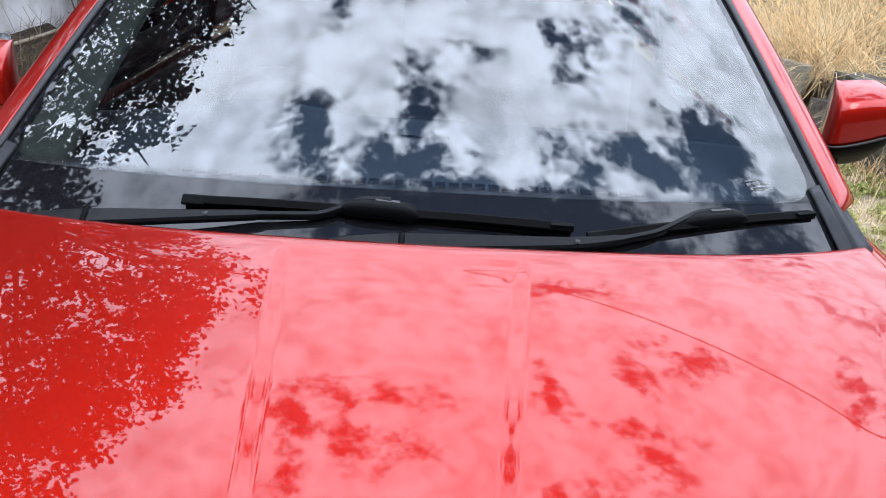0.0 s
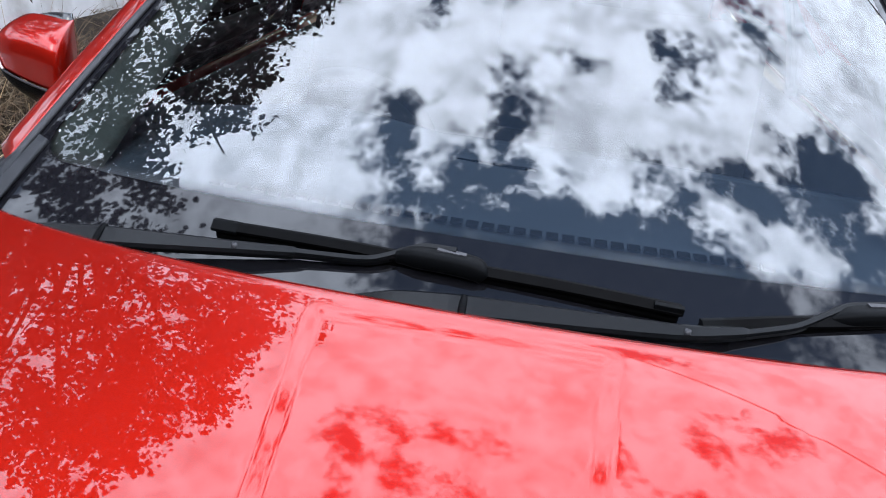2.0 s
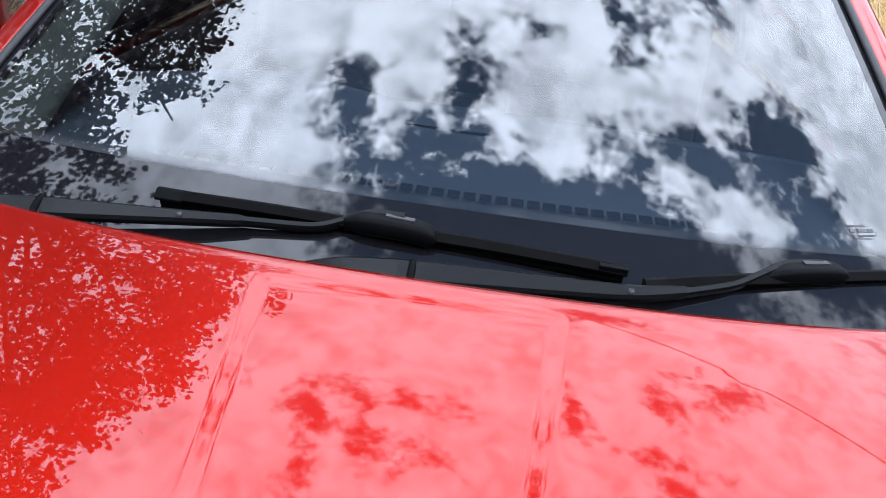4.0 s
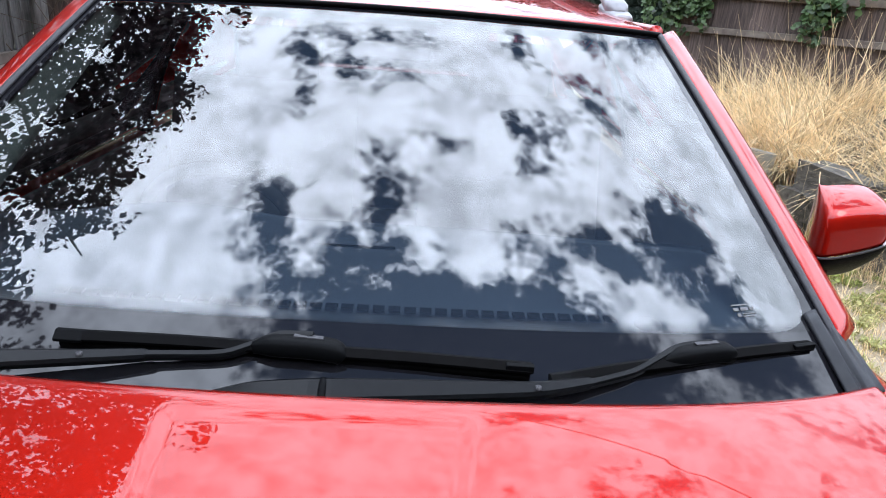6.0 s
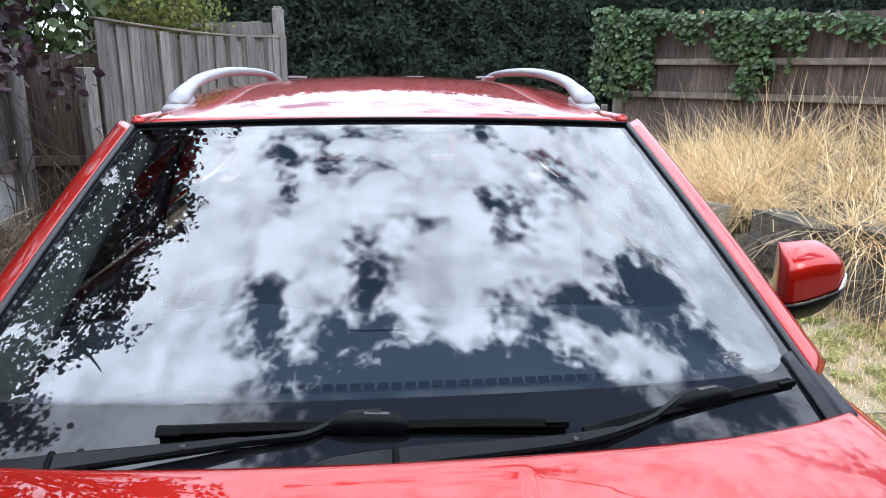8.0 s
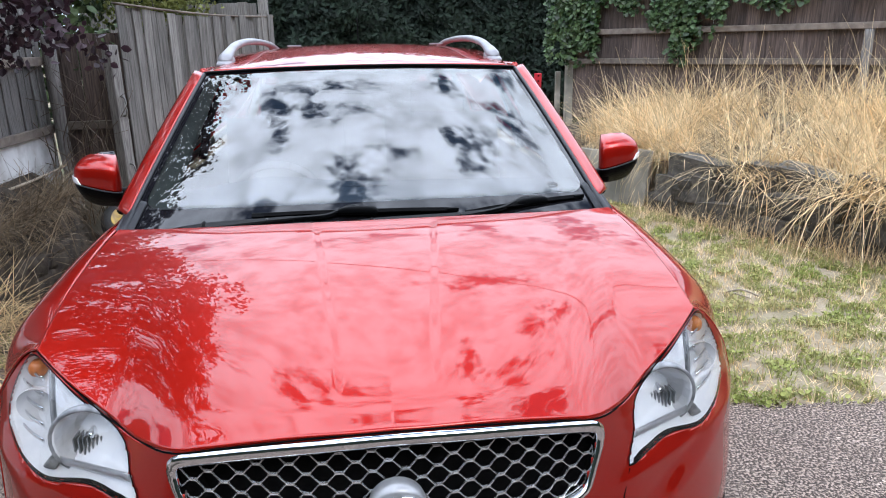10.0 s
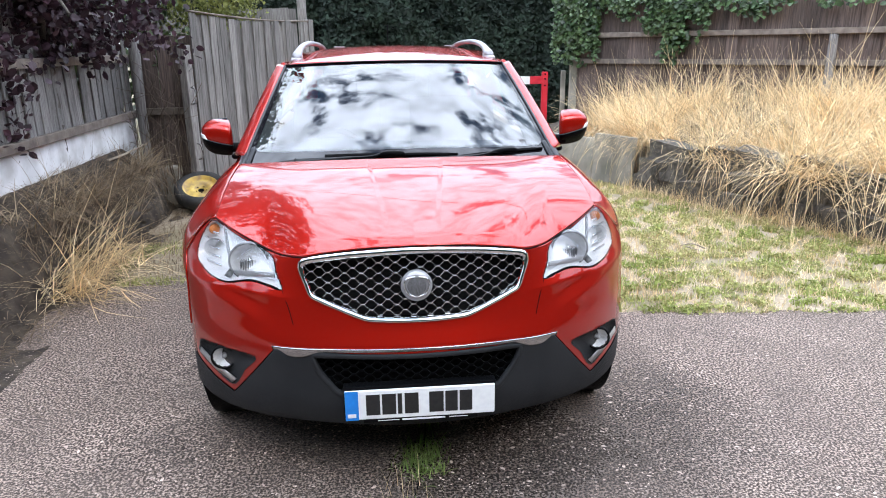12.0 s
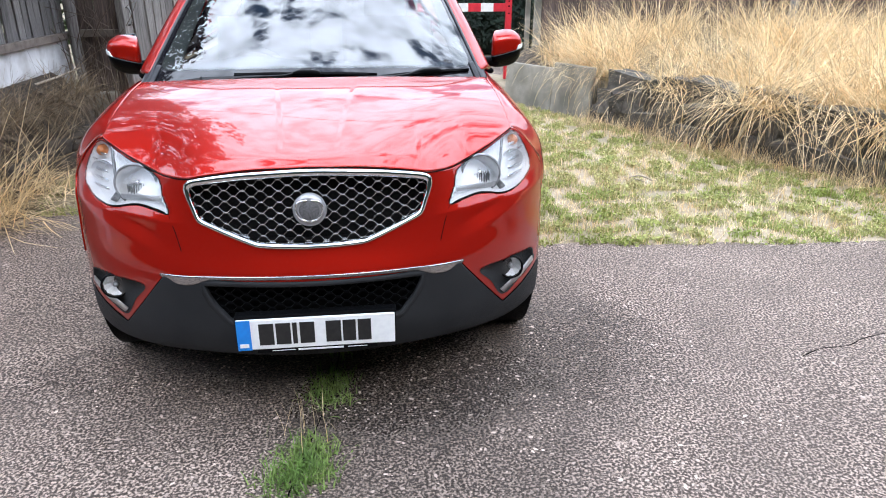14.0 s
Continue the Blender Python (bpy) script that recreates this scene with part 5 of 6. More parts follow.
wall_right = thing("wall_right", "low retaining wall of concrete slabs and dark rough stone", "wall", tuple(W0), math.degrees(math.atan2(wd.y, wd.x)))
wall_right["kind"] = "structure"
wlen = (W1 - W0).length
for x0, x1, h, lean in ((0.0, 0.80, 0.50, 4), (0.83, 1.42, 0.57, -3)):
    ob = part("slab", boxes((x0, x1, -0.06, 0.0, -0.1, h)), CONCRETE, wall_right, smooth=False, bevel=0.01)
    ob.matrix_basis = pose(0, 0, 0, -4, 0, lean * 0.3)


def stone_mesh(seed):
    bm = bmesh.new()
    bmesh.ops.create_cube(bm, size=1.0)
    bmesh.ops.subdivide_edges(bm, edges=bm.edges, cuts=1, use_grid_fill=True)
    for v in bm.verts:
        v.co *= 1 - 0.12 * (v.co.length - 0.5)
        v.co += 0.17 * Vector(noise.noise_vector(v.co * 2.3 + Vector((seed * 7.1, 0, 0))))
    me = bpy.data.meshes.new("stone")
    bm.to_mesh(me)
    bm.free()
    me.materials.append(DARK_STONE)
    return me


stones = [stone_mesh(k) for k in range(6)]
for row in range(3):
    x = 1.46 + 0.1 * row
    while x < wlen:
        w = rng.choice((0.16, 0.22, 0.34, 0.52, 0.70)) * rng.uniform(0.8, 1.2)
        ob = new("stone", stones[rng.randrange(6)])
        ob.parent = wall_right
        ob.matrix_basis = pose(x + w / 2, rng.uniform(-0.05, 0.03) + 0.04 * row, 0.08 + 0.175 * row + rng.uniform(-0.03, 0.03), rng.uniform(-9, 9), rng.uniform(-8, 8), rng.uniform(-9, 9)) @ Matrix.Diagonal((w * 1.06, 0.24, rng.uniform(0.18, 0.27), 1))
        x += w


def right_bank(u, v):
    p = W0 + wd * lerp(-0.6, wlen + 1.0, u)
    out = Vector((-wd.y, wd.x, 0))
    if out.x < 0:
        out = -out
    q = p + out * lerp(0.05, 3.6, v)
    h = lerp(0.46, 0.80, step(0, 0.7, v)) + 0.06 * noise.noise(Vector((q.x * 1.5, q.y * 1.5, 9)))
    return q.x, q.y, h * step(-0.02, 0.02, v + 0.02)


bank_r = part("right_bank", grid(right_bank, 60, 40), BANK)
tagged(bank_r, "raised earth bank behind the retaining wall", "bank", kind="structure")


def left_bank_z(x, y):
    """Height of the bank by the left fence."""
    end = 1 - step(4.75, 5.05, y)
    start = step(0.8, 2.6, y)
    face = 1 - step(-2.42, -2.20 + 0.10 * noise.noise(Vector((3, y * 1.6, 0))), x + 0.03 * noise.noise(Vector((x * 9, y * 7, 2))))
    return (0.46 * face + 0.20 * (1 - step(-2.65, -2.32, x))) * (0.25 + 0.75 * start) * (0.35 + 0.65 * end) + (0.07 * noise.noise(Vector((x * 5, y * 4, 1))) + 0.055 * noise.noise(Vector((x * 12, y * 10, 4))) + 0.025 * noise.noise(Vector((x * 30, y * 28, 6)))) * face * step(-2.64, -2.48, x)


def left_bank(u, v):
    x, y = lerp(-2.68, -1.95, v), lerp(-1.0, 5.4, u)
    return x, y, left_bank_z(x, y) - 0.02 * (v > 0.97)


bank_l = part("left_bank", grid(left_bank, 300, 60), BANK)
tagged(bank_l, "brown earth bank with dead grass under the fence", "bank", kind="structure")
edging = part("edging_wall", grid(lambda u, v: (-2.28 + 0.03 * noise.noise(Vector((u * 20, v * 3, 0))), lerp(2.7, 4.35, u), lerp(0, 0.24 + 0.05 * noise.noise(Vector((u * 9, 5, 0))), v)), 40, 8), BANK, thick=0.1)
tagged(edging, "crumbling low concrete edging against the bank", "wall", kind="structure")
blk = part("concrete_block", boxes((-2.36, -2.16, 5.00, 5.16, 0.0, 0.42)), CONCRETE, smooth=False, bevel=0.02)
tagged(blk, "rough grey concrete block beside the spare wheel", "block")

# spare wheel
spare = thing("spare_wheel", "yellow steel space-saver wheel with a black tyre leaning on rubble", "wheel", (-1.95, 4.78, 0.02))
spare.matrix_world = pose(-1.92, 4.86, 0.195, 0, 0, 0) @ pose(0, 0, 0, 27, 6, 0) @ Matrix.Diagonal((0.88, 0.88, 0.95, 1))
part("tyre", lathe([(0.190, -0.055), (0.215, -0.068), (0.265, -0.070), (0.292, -0.045), (0.296, 0.0), (0.292, 0.045), (0.265, 0.070), (0.215, 0.068), (0.190, 0.055)], 48, "z"), TYRE, spare)
part("rim", lathe([(0.200, 0.062), (0.190, 0.058), (0.178, 0.030), (0.165, 0.020), (0.120, 0.034), (0.085, 0.030), (0.075, 0.012), (0.040, 0.010), (0.036, -0.02)], 48, "z"), STEEL_YELLOW, spare)
part("hub_hole", lathe([(0.034, 0.004), (0.001, 0.003)], 24, "z"), VOID, spare)
for k in range(5):
    a = 2 * math.pi * k / 5
    part("bolt_hole", lathe([(0.010, 0.0135), (0.001, 0.0136)], 12, "z", (0.056 * math.cos(a), 0.056 * math.sin(a), 0)), VOID, spare)

# far left wall closing the yard behind the hedge
lane = part("lane", grid(lambda u, v: (lerp(-3, 9, u), lerp(9.0, 11.0, v), -0.008), 4, 4), ASPHALT)
tagged(lane, "grey lane beyond the barrier", "road", kind="structure")


# ---- plants ----
def blades(spots, rng, height, spread, width, lean, segs=4, droop=0.9, lie=0.0):
    """Bent grass blades: each a tapering strip. spots: (x, y, z)."""
    verts, faces = [], []
    for x, y, z in spots:
        h = height * rng.uniform(0.45, 1.25)
        a = rng.uniform(0, 2 * math.pi)
        tilt = lie + abs(rng.gauss(0, lean))
        dx, dy = math.cos(a), math.sin(a)
        px, py = -dy * width, dx * width
        b = len(verts)
        bend = droop * rng.uniform(0.3, 1.5)
        ang, cx, cz = tilt, 0.0, 0.0
        for k in range(segs + 1):
            w = 1.0 - 0.85 * k / segs
            verts.append((x + dx * cx + px * w, y + dy * cx + py * w, z + cz))
            verts.append((x + dx * cx - px * w, y + dy * cx - py * w, z + cz))
            cx += math.sin(ang) * h / segs
            cz += math.cos(ang) * h / segs
            ang += bend / segs
        for k in range(segs):
            q = b + 2 * k
            faces.append((q, q + 1, q + 3, q + 2))
    return verts, faces


def leaves(spots, rng, size, shape=((0, 0), (0.42, 0.30), (0.36, 0.72), (0, 1.05), (-0.36, 0.72), (-0.42, 0.30)), facing=None, fold=0.15):
    """Small folded leaves at the spots, each (point, outward direction)."""
    verts, faces = [], []
    for p, out in spots:
        s = size * rng.uniform(0.6, 1.25)
        n = (Vector(out) + 0.75 * Vector((rng.gauss(0, 1), rng.gauss(0, 1), rng.gauss(0, 1))).normalized()).normalized()
        t = n.cross(Vector((rng.gauss(0, 1), rng.gauss(0, 1), rng.gauss(0, 1)))).normalized()
        w = n.cross(t)
        b = len(verts)
        for a, c in shape:
            verts.append(tuple(Vector(p) + w * a * s + t * c * s + n * (fold * abs(a) * s)))
        m = len(shape) // 2
        faces.append((b, b + 1, b + 2, b + m))
        faces.append((b, b + m, b + m + 1, b + len(shape) - 1))
    return verts, faces


rng = random.Random(11)
out_r = Vector((-wd.y, wd.x, 0))
if out_r.x < 0:
    out_r = -out_r


def bank_spot(near, far, r=rng, lo=0.0, hi=1.05):
    t = r.uniform(lo, hi)
    off = r.uniform(near, far)
    p = W0 + wd * (t * wlen) + out_r * off
    return p.x, p.y, lerp(0.44, 0.80, step(0, 2.5, off))


def clumped(n, make, r, tries=3, size=1.1, keep=0.42, seed=0):
    spots = []
    while len(spots) < n:
        p = make()
        if noise.noise(Vector((p[0] * size, p[1] * size, seed))) * 0.5 + 0.5 > keep * r.uniform(0.8, 1.2):
            spots.append(p)
    return spots


def under_fence(p):
    a, b = Vector((A[0], A[1])), Vector((B[0], B[1]))
    d = (b - a).normalized()
    q = Vector((p[0], p[1])) - a
    return d.x * q.y - d.y * q.x < -0.06


def tufts(count, place, r, per, length, width, lean, droop, reach=0.07, toward=math.atan2(-out_r.y, -out_r.x)):
    """Tufts of straw whose blades lean together and arch over."""
    verts, faces = [], []
    for _ in range(count):
        x, y, z = place()
        base_a = toward + r.gauss(0, 1.3)
        size = length * r.uniform(0.6, 1.25) * (1 + 0.8 * noise.noise(Vector((x * 1.1, y * 1.1, 17))))
        for _ in range(int(per * r.uniform(0.6, 1.4))):
            a = base_a + r.gauss(0, 1.0)
            h = size * r.uniform(0.45, 1.15)
            ang, bend = abs(r.gauss(lean, 0.42)), droop * r.uniform(0.0, 1.25) ** 1.3
            dx, dy = math.cos(a), math.sin(a)
            w0 = width * r.uniform(0.6, 1.3)
            turn = r.uniform(0, math.pi)
            px, py = math.cos(turn) * w0, math.sin(turn) * w0
            ox, oy = x + r.gauss(0, reach), y + r.gauss(0, reach)
            b, cx, cz = len(verts), 0.0, 0.0
            for k in range(6):
                w = 1.0 - 0.8 * k / 5
                verts.append((ox + dx * cx + px * w, oy + dy * cx + py * w, max(0.01, z + cz)))
                verts.append((ox + dx * cx - px * w, oy + dy * cx - py * w, max(0.01, z + cz)))
                cx += math.sin(ang) * h / 5
                cz += math.cos(ang) * h / 5
                ang += bend / 5
            for k in range(5):
                q = b + 2 * k
                faces.append((q, q + 1, q + 3, q + 2))
    return verts, faces


def tuft_place():
    while True:
        p = bank_spot(0.22, 3.3)
        if under_fence(p) and noise.noise(Vector((p[0] * 1.3, p[1] * 1.3, 5))) > -0.12:
            return p


def edge_place():
    while True:
        p = bank_spot(-0.06, 0.30, lo=0.30)
        if noise.noise(Vector((p[0] * 2.4, p[1] * 2.4, 9))) > 0.02:
            return p


v, f = tufts(235, tuft_place, rng, 120, 0.70, 0.0050, 0.95, 1.9, 0.12)
stuff("dry_grass", v, f, STRAW, None, "tall golden dried grass arching in clumps on the bank", "grass")
v, f = tufts(46, edge_place, rng, 75, 1.2, 0.0046, 1.05, 2.3, 0.14)
stuff("hanging_grass", v, f, STRAW, None, "dry straw hanging over the retaining wall", "grass")
stalk_spots = [p for p in (bank_spot(0.3, 3.2) for _ in range(420)) if under_fence(p)]
v, f = blades(stalk_spots, rng, 0.85, 0, 0.0026, 0.22, 5, 0.5)
stuff("seed_stalks", v, f, STRAW, None, "thin pale seed stalks standing above the grass", "grass")
mix_spots = [p for p in (bank_spot(0.6, 3.2) for _ in range(1800)) if under_fence(p)]
v, f = blades(mix_spots, rng, 0.42, 0, 0.004, 0.6, 4, 1.2)
stuff("bank_undergrowth", v, f, DEAD, None, "brown dead undergrowth between the straw", "grass")


def verge_spot(r=rng):
    while True:
        x, y = r.uniform(0.95, 5.0), r.uniform(1.45, 6.6)
        q = Vector((x, y, 0)) - W0
        if q.dot(out_r) < -0.03 and y > drive_edge(x) - 0.04:
            return x, y, lawn_point((x + 2.6) / 8.6, (y - 1.3) / 8.2)[2]


green = clumped(46000, verge_spot, rng, size=6.5, keep=0.50, seed=21)
v, f = blades(green, rng, 0.048, 0, 0.0028, 0.6, 3, 1.0)
stuff("green_grass", v, f, GRASS, None, "short green grass in patches on the verge", "grass")
herb = clumped(16000, verge_spot, rng, size=6.5, keep=0.54, seed=21)
v, f = leaves([((x, y, z + rng.uniform(0.008, 0.035)), (0, 0, 1)) for x, y, z in herb], rng, 0.022)
stuff("verge_weeds", v, f, GRASS, None, "small leafy weeds among the verge grass", "weeds")
thatch = clumped(30000, verge_spot, rng, size=3.0, keep=0.36, seed=31)
v, f = blades(thatch, rng, 0.060, 0, 0.0022, 1.25, 3, 0.5)
stuff("thatch", v, f, STRAW, None, "flattened pale thatch between the grass", "grass")
foot = []
for _ in range(4200):
    t, off = rng.uniform(0.22, 1.0), -abs(rng.gauss(0, 0.16)) - 0.03
    p = W0 + wd * (t * wlen) + out_r * off
    foot.append((p.x, p.y, 0.0))
v, f = blades(foot, rng, 0.20, 0, 0.0022, 0.8, 4, 1.0)
stuff("wall_foot_grass", v, f, STRAW, None, "dry grass at the foot of the wall", "grass")

# left side: dead grass over the bank, straw heap, litter
dead = []
for _ in range(1700):
    x, y = rng.uniform(-2.62, -2.06), rng.uniform(1.2, 5.1)
    dead.append((x, y, left_bank_z(x, y)))
v, f = blades([(x, y, z + 0.02) for x, y, z in dead], rng, 0.17, 0, 0.0030, 0.25, 4, 0.9, 1.05)
stuff("dead_grass", v, f, DEAD, None, "brown dead grass draped over the bank", "grass")
v, f = tufts(70, lambda: (lambda y: (-2.40 + rng.gauss(0, 0.05), y, left_bank_z(-2.40, y)))(rng.uniform(2.3, 5.0)), rng, 34, 0.34, 0.0034, 1.25, 1.6, 0.08, toward=-0.2)
stuff("draped_grass", v, f, DEAD, None, "matted brown grass hanging over the bank's face", "grass")
v, f = tufts(34, lambda: (lambda x, y: (x, y, left_bank_z(x, y) + 0.02))(rng.uniform(-2.56, -2.28), rng.uniform(2.2, 4.9)), rng, 15, 0.42, 0.0030, 1.15, 0.9, 0.05, toward=-0.6)
stuff("loose_strands", v, f, STRAND, None, "pale brown dead strands lying over the bank", "grass")
v, f = tufts(30, lambda: (rng.gauss(-2.42, 0.16), rng.gauss(2.62, 0.26), 0.04), rng, 60, 0.52, 0.0042, 1.05, 1.5, 0.10, toward=-0.3)
stuff("straw_heap", v, f, STRAW, None, "pale straw sprawling over the drive edge", "grass")
litter = []
for _ in range(7000):
    x, y = rng.uniform(-2.1, -0.95), rng.uniform(2.3, 5.6)
    if y > drive_edge(x) - 0.05:
        litter.append((x, y, lawn_point((x + 2.6) / 8.6, (y - 1.3) / 8.2)[2]))
v, f = blades(litter, rng, 0.07, 0, 0.0025, 1.2, 3, 0.6)
stuff("leaf_litter", v, f, DEAD, None, "dry litter on the ground beside the car", "litter")
lg = clumped(2200, lambda: (rng.uniform(-2.1, -0.95), rng.uniform(2.5, 3.6), 0.0), rng, size=2.0, keep=0.5, seed=41)
v, f = blades(lg, rng, 0.05, 0, 0.0028, 0.7, 3, 1.0)
stuff("edge_grass", v, f, GRASS, None, "thin green grass at the edge of the drive", "grass")

# chippings in the asphalt
verts, faces = [], []
for _ in range(85000):
    x, y = rng.uniform(-3.2, 4.2), rng.uniform(-0.75, 2.3)
    if y > drive_edge(x) - 0.02:
        continue
    r, a, b = min(0.011, 0.0030 * math.exp(rng.gauss(0, 0.48))), rng.uniform(0, 6.28), len(verts)
    z = drive_z(x, y) - 0.0008
    long = rng.uniform(1.0, 1.9)
    ca, sa = math.cos(a), math.sin(a)
    for k in range(5):
        p, q = r * long * rng.uniform(0.7, 1.2) * math.cos(k * 1.2566), r * rng.uniform(0.7, 1.2) * math.sin(k * 1.2566)
        verts.append((x + p * ca - q * sa, y + p * sa + q * ca, z))
    verts.append((x, y, z + min(0.0028, r * 0.5)))
    faces += [(b + k, b + (k + 1) % 5, b + 5) for k in range(5)]
stuff("chippings", verts, faces, CHIP, None, "pale stone chippings worn proud of the asphalt", "chippings")

for pts in ([(2.0, 0.25), (2.12, 0.30), (2.25, 0.31), (2.36, 0.36), (2.52, 0.40), (2.75, 0.44)], [(-0.16, -0.9), (-0.12, -0.45), (-0.05, -0.1), (0.02, 0.25), (0.06, 0.7)]):
    crack = part("crack", sweep([(x, y, drive_z(x, y) + 0.0005) for x, y in pts], [(-0.004, -0.002), (0.004, -0.002), (0.002, 0.0008), (-0.002, 0.0008)], 40, scale=lambda t: 0.5 + 0.8 * abs(math.sin(17 * t)) * (1 - 0.5 * t)), VOID)
    tagged(crack, "narrow dark crack in the worn asphalt", "crack", kind="structure")

# weeds in the crack of the drive
weed = []
for _ in range(2800):
    t = rng.random() ** 2.2
    cx, cy = lerp(-0.10, 0.07, t ** 0.7), lerp(-0.34, 0.66, t)
    k = 0.060 * (1 - 0.45 * t)
    if noise.noise(Vector((cx * 9 + 3, cy * 6, 1))) > -0.02:
        weed.append((rng.gauss(cx, k), rng.gauss(cy, 0.035), 0.0))
v, f = blades(weed, rng, 0.050, 0, 0.0030, 0.7, 4, 1.1)
stuff("crack_weeds", v, f, WEED, None, "green weeds growing along a crack in the drive", "weeds")
v, f = blades([(rng.gauss(-0.05, 0.05), rng.gauss(0.0, 0.06), 0.0) for _ in range(16)], rng, 0.24, 0, 0.0012, 0.35, 5, 0.4)
stuff("weed_stalks", v, f, STRAW, None, "thin pale dead stalks among the weeds", "weeds")
stick = part("stick", sweep([(-2.62, 3.95, 0.60), (-2.50, 4.5, 0.63), (-2.45, 5.05, 0.66)], ring(0.013, n=8), 16, scale=lambda t: 1.0 - 0.4 * t), TWIG)
tagged(stick, "pale dry stick lying on the bank", "stick")
tw = part("twig", merge(sweep([(2.26, 2.90, 0.02), (2.33, 2.85, 0.05), (2.42, 2.80, 0.02)], ring(0.006, n=6), 8), sweep([(2.30, 2.95, 0.04), (2.28, 2.87, 0.03), (2.36, 2.78, 0.015)], ring(0.004, n=6), 8)), TWIG)
tagged(tw, "small bleached twig lying on the grass", "twig")

# bare stems by the gate post
stems = thing("bare_stems", "tangle of dry bare stems in front of the fence", "shrub", (-2.38, 5.12, 0.25))
for k in range(26):
    x, y = rng.uniform(-0.25, 0.33), rng.uniform(-0.15, 0.12)
    h = rng.uniform(0.45, 1.25)
    pts = [(x, y, -0.1), (x + rng.gauss(0, 0.06), y - rng.uniform(0, 0.06), h * 0.5), (x + rng.gauss(0, 0.12), y - rng.uniform(0, 0.1), h * 0.8), (x + rng.gauss(0, 0.25), y - rng.uniform(0, 0.12), h)]
    part("stem", sweep(pts, ring(0.006, n=6), 8, scale=lambda t: 1 - 0.7 * t), STEM, stems)

# ivy over the end of the brown fence
fa = Vector((A[0], A[1], 0))
fd = (Vector((B[0], B[1], 0)) - fa).normalized()
fo = Vector((-fd.y, fd.x, 0))
if fo.y > 0:
    fo = -fo
ivy = []
while len(ivy) < 4600:
    t, z = rng.uniform(-0.32, 5.2), rng.uniform(0.9, 2.34)
    top = 2.28 - 0.06 * t
    low = 1.95 + 0.20 * noise.noise(Vector((t * 1.7, 4, 0)))
    if t < 0.45:
        low = 1.25 + 0.15 * noise.noise(Vector((t * 4, 2, 0)))
    elif 1.15 < t < 2.1:
        low = 1.22 + 0.55 * abs((t - 1.6) / 0.5) + 0.15 * noise.noise(Vector((t * 5, 1, 0)))
    elif t > 3.4:
        low = 1.98 - 0.12 * noise.noise(Vector((t * 3, 6, 0)))
    if low < z < top + 0.05 * noise.noise(Vector((t * 5, 8, 0))) and rng.random() < 0.25 + 0.75 * step(low, low + 0.35, z) and noise.noise(Vector((t * 4, z * 4, 3))) > -0.28:
        p = fa + fd * t + fo * rng.uniform(0.03, 0.16)
        ivy.append(((p.x, p.y, z), fo + Vector((0, 0, 0.5))))
v, f = leaves(ivy, rng, 0.056, ((0, 0), (0.45, 0.05), (0.52, 0.42), (0, 1.0), (-0.52, 0.42), (-0.45, 0.05)))
stuff("ivy", v, f, IVY, None, "dark green ivy hanging over the fence", "ivy")

# tall conifer hedge
hedge = []
for _ in range(34000):
    x, z = rng.uniform(-4.5, 9.5), rng.uniform(0.2, 3.5)
    y = 11.6 + 0.35 * noise.noise(Vector((x * 1.3, z * 1.0, 0))) + 0.25 * noise.noise(Vector((x * 3.5, z * 3, 5))) + rng.uniform(0, 0.25)
    hedge.append(((x, y, z), (0, -1, 0.2)))
v, f = leaves(hedge, rng, 0.12, ((0, 0), (0.16, 0.25), (0.22, 0.6), (0, 1.0), (-0.22, 0.6), (-0.16, 0.25)))
hedge_thing = thing("hedge", "tall dark green conifer hedge", "hedge", (0.7, 11.9, 0))
ob = stuff("sprays", [(a - 0.7, b - 11.9, c) for a, b, c in v], f, CONIFER, hedge_thing)
part("core", grid(lambda u, w: (lerp(-5.3, 8.9, u), 0.15 + 0.3 * noise.noise(Vector((u * 12, w * 4, 0))), lerp(0, 3.45, w)), 40, 20), CONIFER, hedge_thing, thick=-0.8)


def shrub(name, label, centre, radii, n, size, mat, low=-1.0):
    base = thing(name, label, "shrub", (centre[0], centre[1], 0.0))
    spots = []
    while len(spots) < n:
        d = Vector((rng.gauss(0, 1), rng.gauss(0, 1), rng.gauss(0, 1))).normalized()
        if d.z < low:
            continue
        k = rng.uniform(0.55, 1.0) * (1 + 0.35 * noise.noise(d * 2.2 + Vector(centre)))
        p = (d.x * radii[0] * k, d.y * radii[1] * k, centre[2] + d.z * radii[2] * k)
        spots.append((p, d))
    v, f = leaves(spots, rng, size)
    stuff("foliage", v, f, mat, base)
    for k in range(5):
        part("stem", sweep([(0.05 * k - 0.1, 0, 0), (0.12 * (k - 2) * radii[0], 0.03, centre[2] * 0.6), (0.3 * (k - 2) * radii[0], 0.0, centre[2])], ring(0.018, n=6), 8, scale=lambda t: 1 - 0.7 * t), BARK, base)
    return base


shrub("yellow_shrub", "yellow-green shrub showing over the gate", (-2.35, 7.9, 2.25), (0.75, 0.5, 0.55), 3600, 0.048, SHRUB)
shrub("dark_shrub", "dark leafy shrub behind the gate", (-4.0, 7.4, 2.2), (1.5, 0.9, 1.9), 6000, 0.10, SHRUB_DARK)
shrub("tall_shrub", "tall dark evergreen behind the board fence", (-4.3, 4.6, 2.0), (1.1, 2.2, 2.0), 7000, 0.10, SHRUB_DARK)
shrub("corner_bush", "dark bush leaning over the corner fence", (-2.15, 5.62, 1.45), (0.42, 0.25, 0.35), 900, 0.05, SHRUB_DARK)

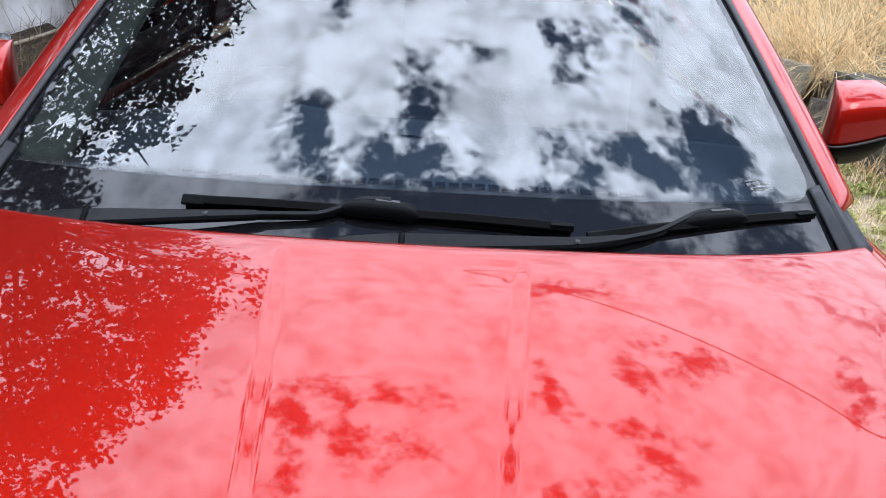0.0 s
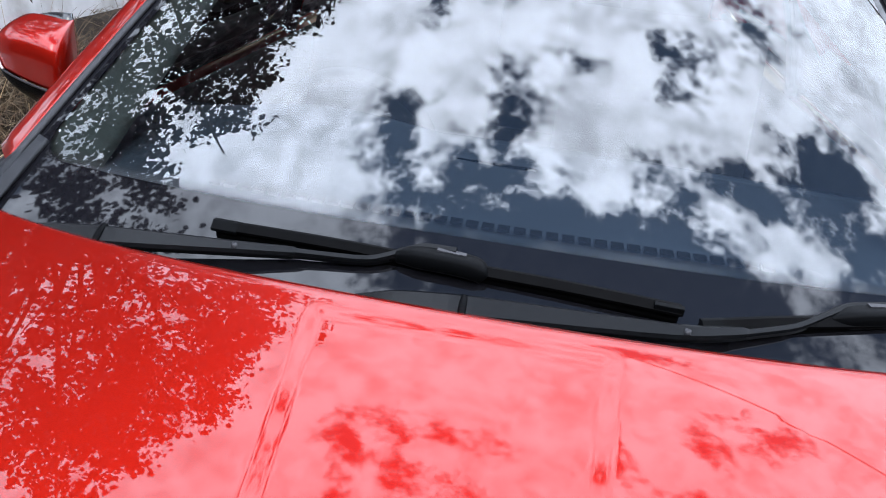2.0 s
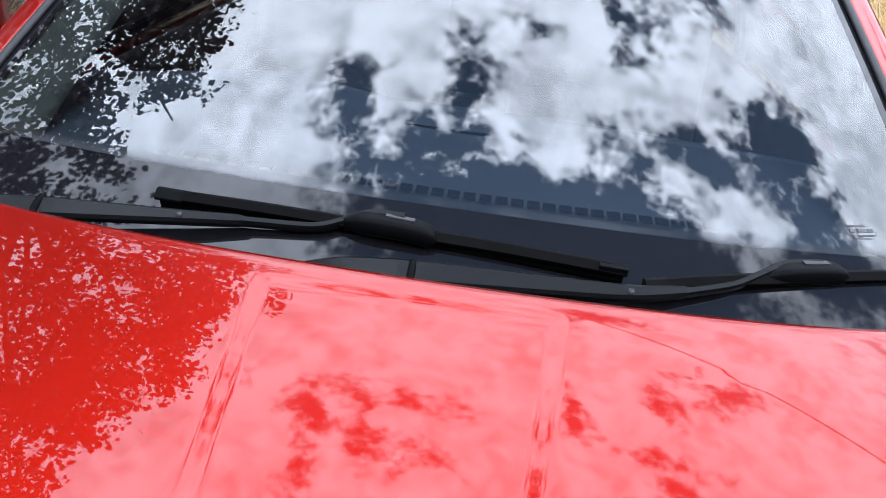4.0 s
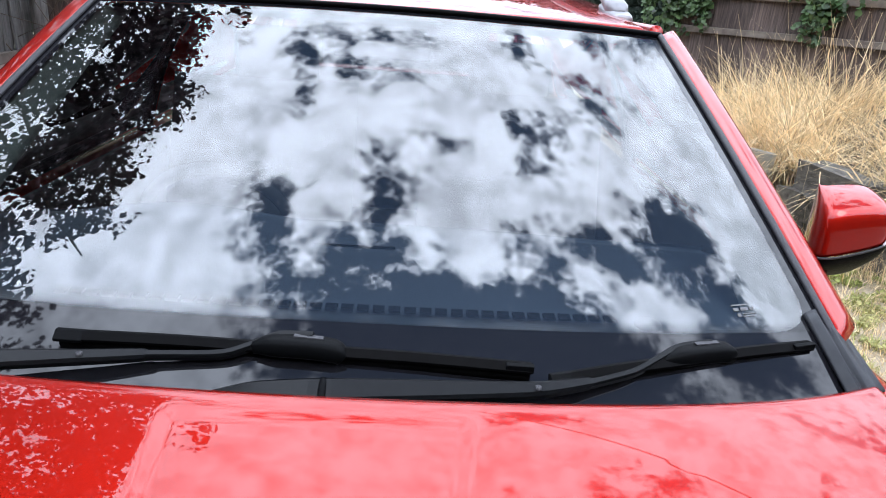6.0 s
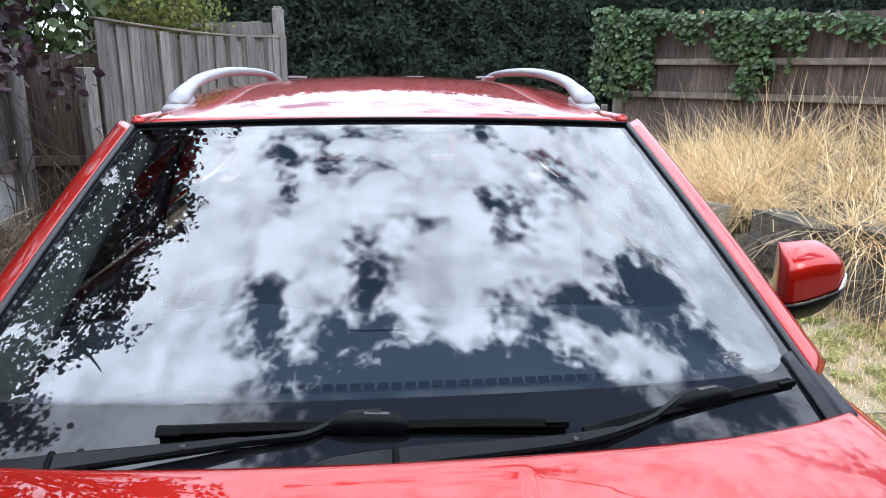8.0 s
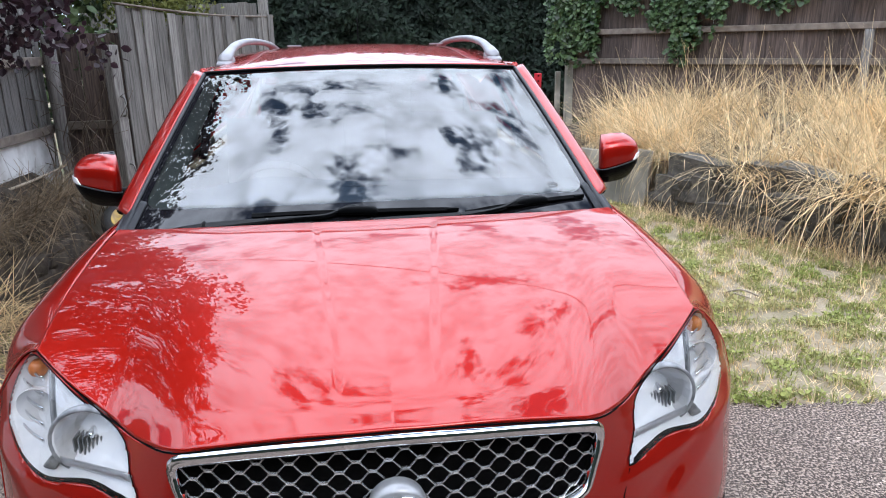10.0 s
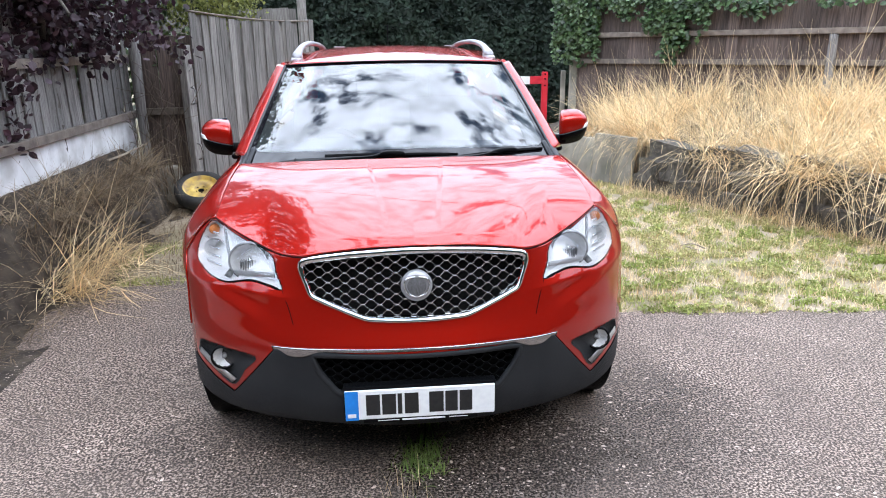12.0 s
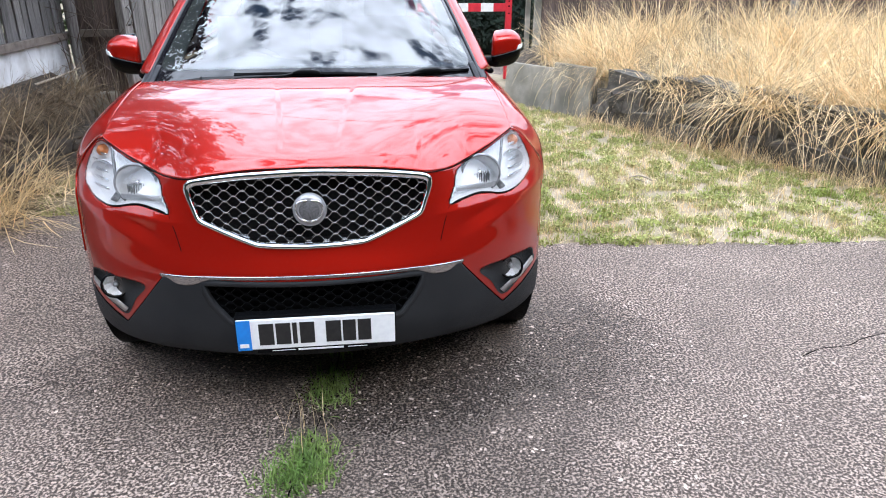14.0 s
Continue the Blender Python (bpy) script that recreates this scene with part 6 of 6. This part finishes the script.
# purple-leaved tree over the drive
tree = thing("plum_tree", "purple-leaved plum tree overhanging the drive", "tree", (-2.72, 3.6, 0.35))


def limb(pts, r0, r1, name="limb"):
    return part(name, sweep(pts, ring(1.0, n=8), 16, scale=lambda t: lerp(r0, r1, t)), BARK, tree)


limb([(0, 0, -0.2), (0.05, 0.02, 0.7), (0.02, -0.03, 1.4), (0.08, 0.0, 2.2)], 0.075, 0.05, "trunk")
tips = []
trng = random.Random(5)
for k in range(34):
    a = trng.uniform(0, 2 * math.pi)
    start = Vector((0.06, 0, trng.uniform(0.9, 2.1)))
    reach = trng.uniform(0.8, 1.75)
    end = Vector((math.cos(a) * reach * 0.95, math.sin(a) * reach * 1.5 - 0.3, start.z + trng.uniform(-0.25, 2.3)))
    mid = start.lerp(end, 0.5) + Vector((0, 0, 0.25))
    limb([start, mid, end], 0.026, 0.006)
    tips.append((start, mid, end))
crown, sprays = [], []
while len(sprays) < 215:
    d = Vector((trng.gauss(0, 1), trng.gauss(0, 1), trng.gauss(0, 1))).normalized() * trng.uniform(0.25, 1.0) ** 0.45
    k = 1 + 0.22 * noise.noise(d * 2.0)
    c = Vector((0.07 - 0.40 * step(0.15, 0.9, d.z) + 1.28 * d.x * k - 0.40 * step(0.1, -0.9, d.y), -0.25 + 2.1 * d.y * k, 3.35 + 1.85 * d.z * k))
    sprays.append(c)
for _ in range(26):
    sprays.append(Vector((trng.gauss(0.05, 0.25), trng.gauss(-0.45, 0.45), trng.uniform(1.2, 1.8))))
for _ in range(8):
    sprays.append(Vector((trng.gauss(0.02, 0.08), trng.gauss(-0.75, 0.12), trng.uniform(0.55, 1.3))))
for _ in range(16):
    sprays.append(Vector((trng.uniform(-0.2, 0.35), trng.uniform(-3.0, -1.9), trng.uniform(2.3, 3.6))))
for _ in range(9):
    sprays.append(Vector((trng.uniform(0.2, 1.0), trng.uniform(0.1, 1.0), trng.uniform(1.25, 1.6))))
for c in sprays:
    droop = Vector((trng.gauss(0, 0.5), trng.gauss(0, 0.5), -0.4)).normalized()
    for _ in range(trng.randrange(75, 150)):
        t = trng.uniform(-1, 1)
        q = c + droop * t * 0.30 + Vector((trng.gauss(0, 0.070), trng.gauss(0, 0.070), trng.gauss(0, 0.060)))
        crown.append((q, (trng.gauss(0, 0.4), trng.gauss(0, 0.4), 0.4)))
v, f = leaves(crown, trng, 0.066, ((0, 0), (0.30, 0.25), (0.32, 0.62), (0, 1.0), (-0.32, 0.62), (-0.30, 0.25)))
stuff("crown", v, f, PLUM, tree, "dark purple leaves in loose sprays")

# what shows above the brown fence
van = thing("van", "grey vehicle with an amber beacon parked behind the fence", "van", (6.2, 9.0, 0.0), -46)
part("body", boxes((-2.6, 2.2, 0.25, 1.9, 0.3, 2.33)), SATIN, van, smooth=False, bevel=0.08)
part("beacon", lathe([(0.075, 2.33), (0.075, 2.36), (0.066, 2.42), (0.058, 2.48), (0.001, 2.50)], 24, "z", (-2.2, 0.5, 0)), AMBER, van, "amber beacon")

# overhead cable on two poles beyond the yard
for x, y in ((-14.0, 17.2), (15.0, 1.4)):
    pole = part("utility_pole", sweep([(x, y, -0.05), (x, y, 4.0), (x, y, 8.3)], ring(0.13, n=12), 8, scale=lambda t: 1 - 0.25 * t), BARK)
    tagged(pole, "tall round timber utility pole carrying a cable", "pole", "poles of the overhead line")
cable = part("overhead_cable", sweep([(lerp(-14, 15, t), lerp(17.2, 1.4, t), 8.1 - 2.4 * t * (1 - t)) for t in [k / 10 for k in range(11)]], ring(0.012, n=6), 80), RUBBER)
tagged(cable, "thin black overhead cable slung between poles", "cable")
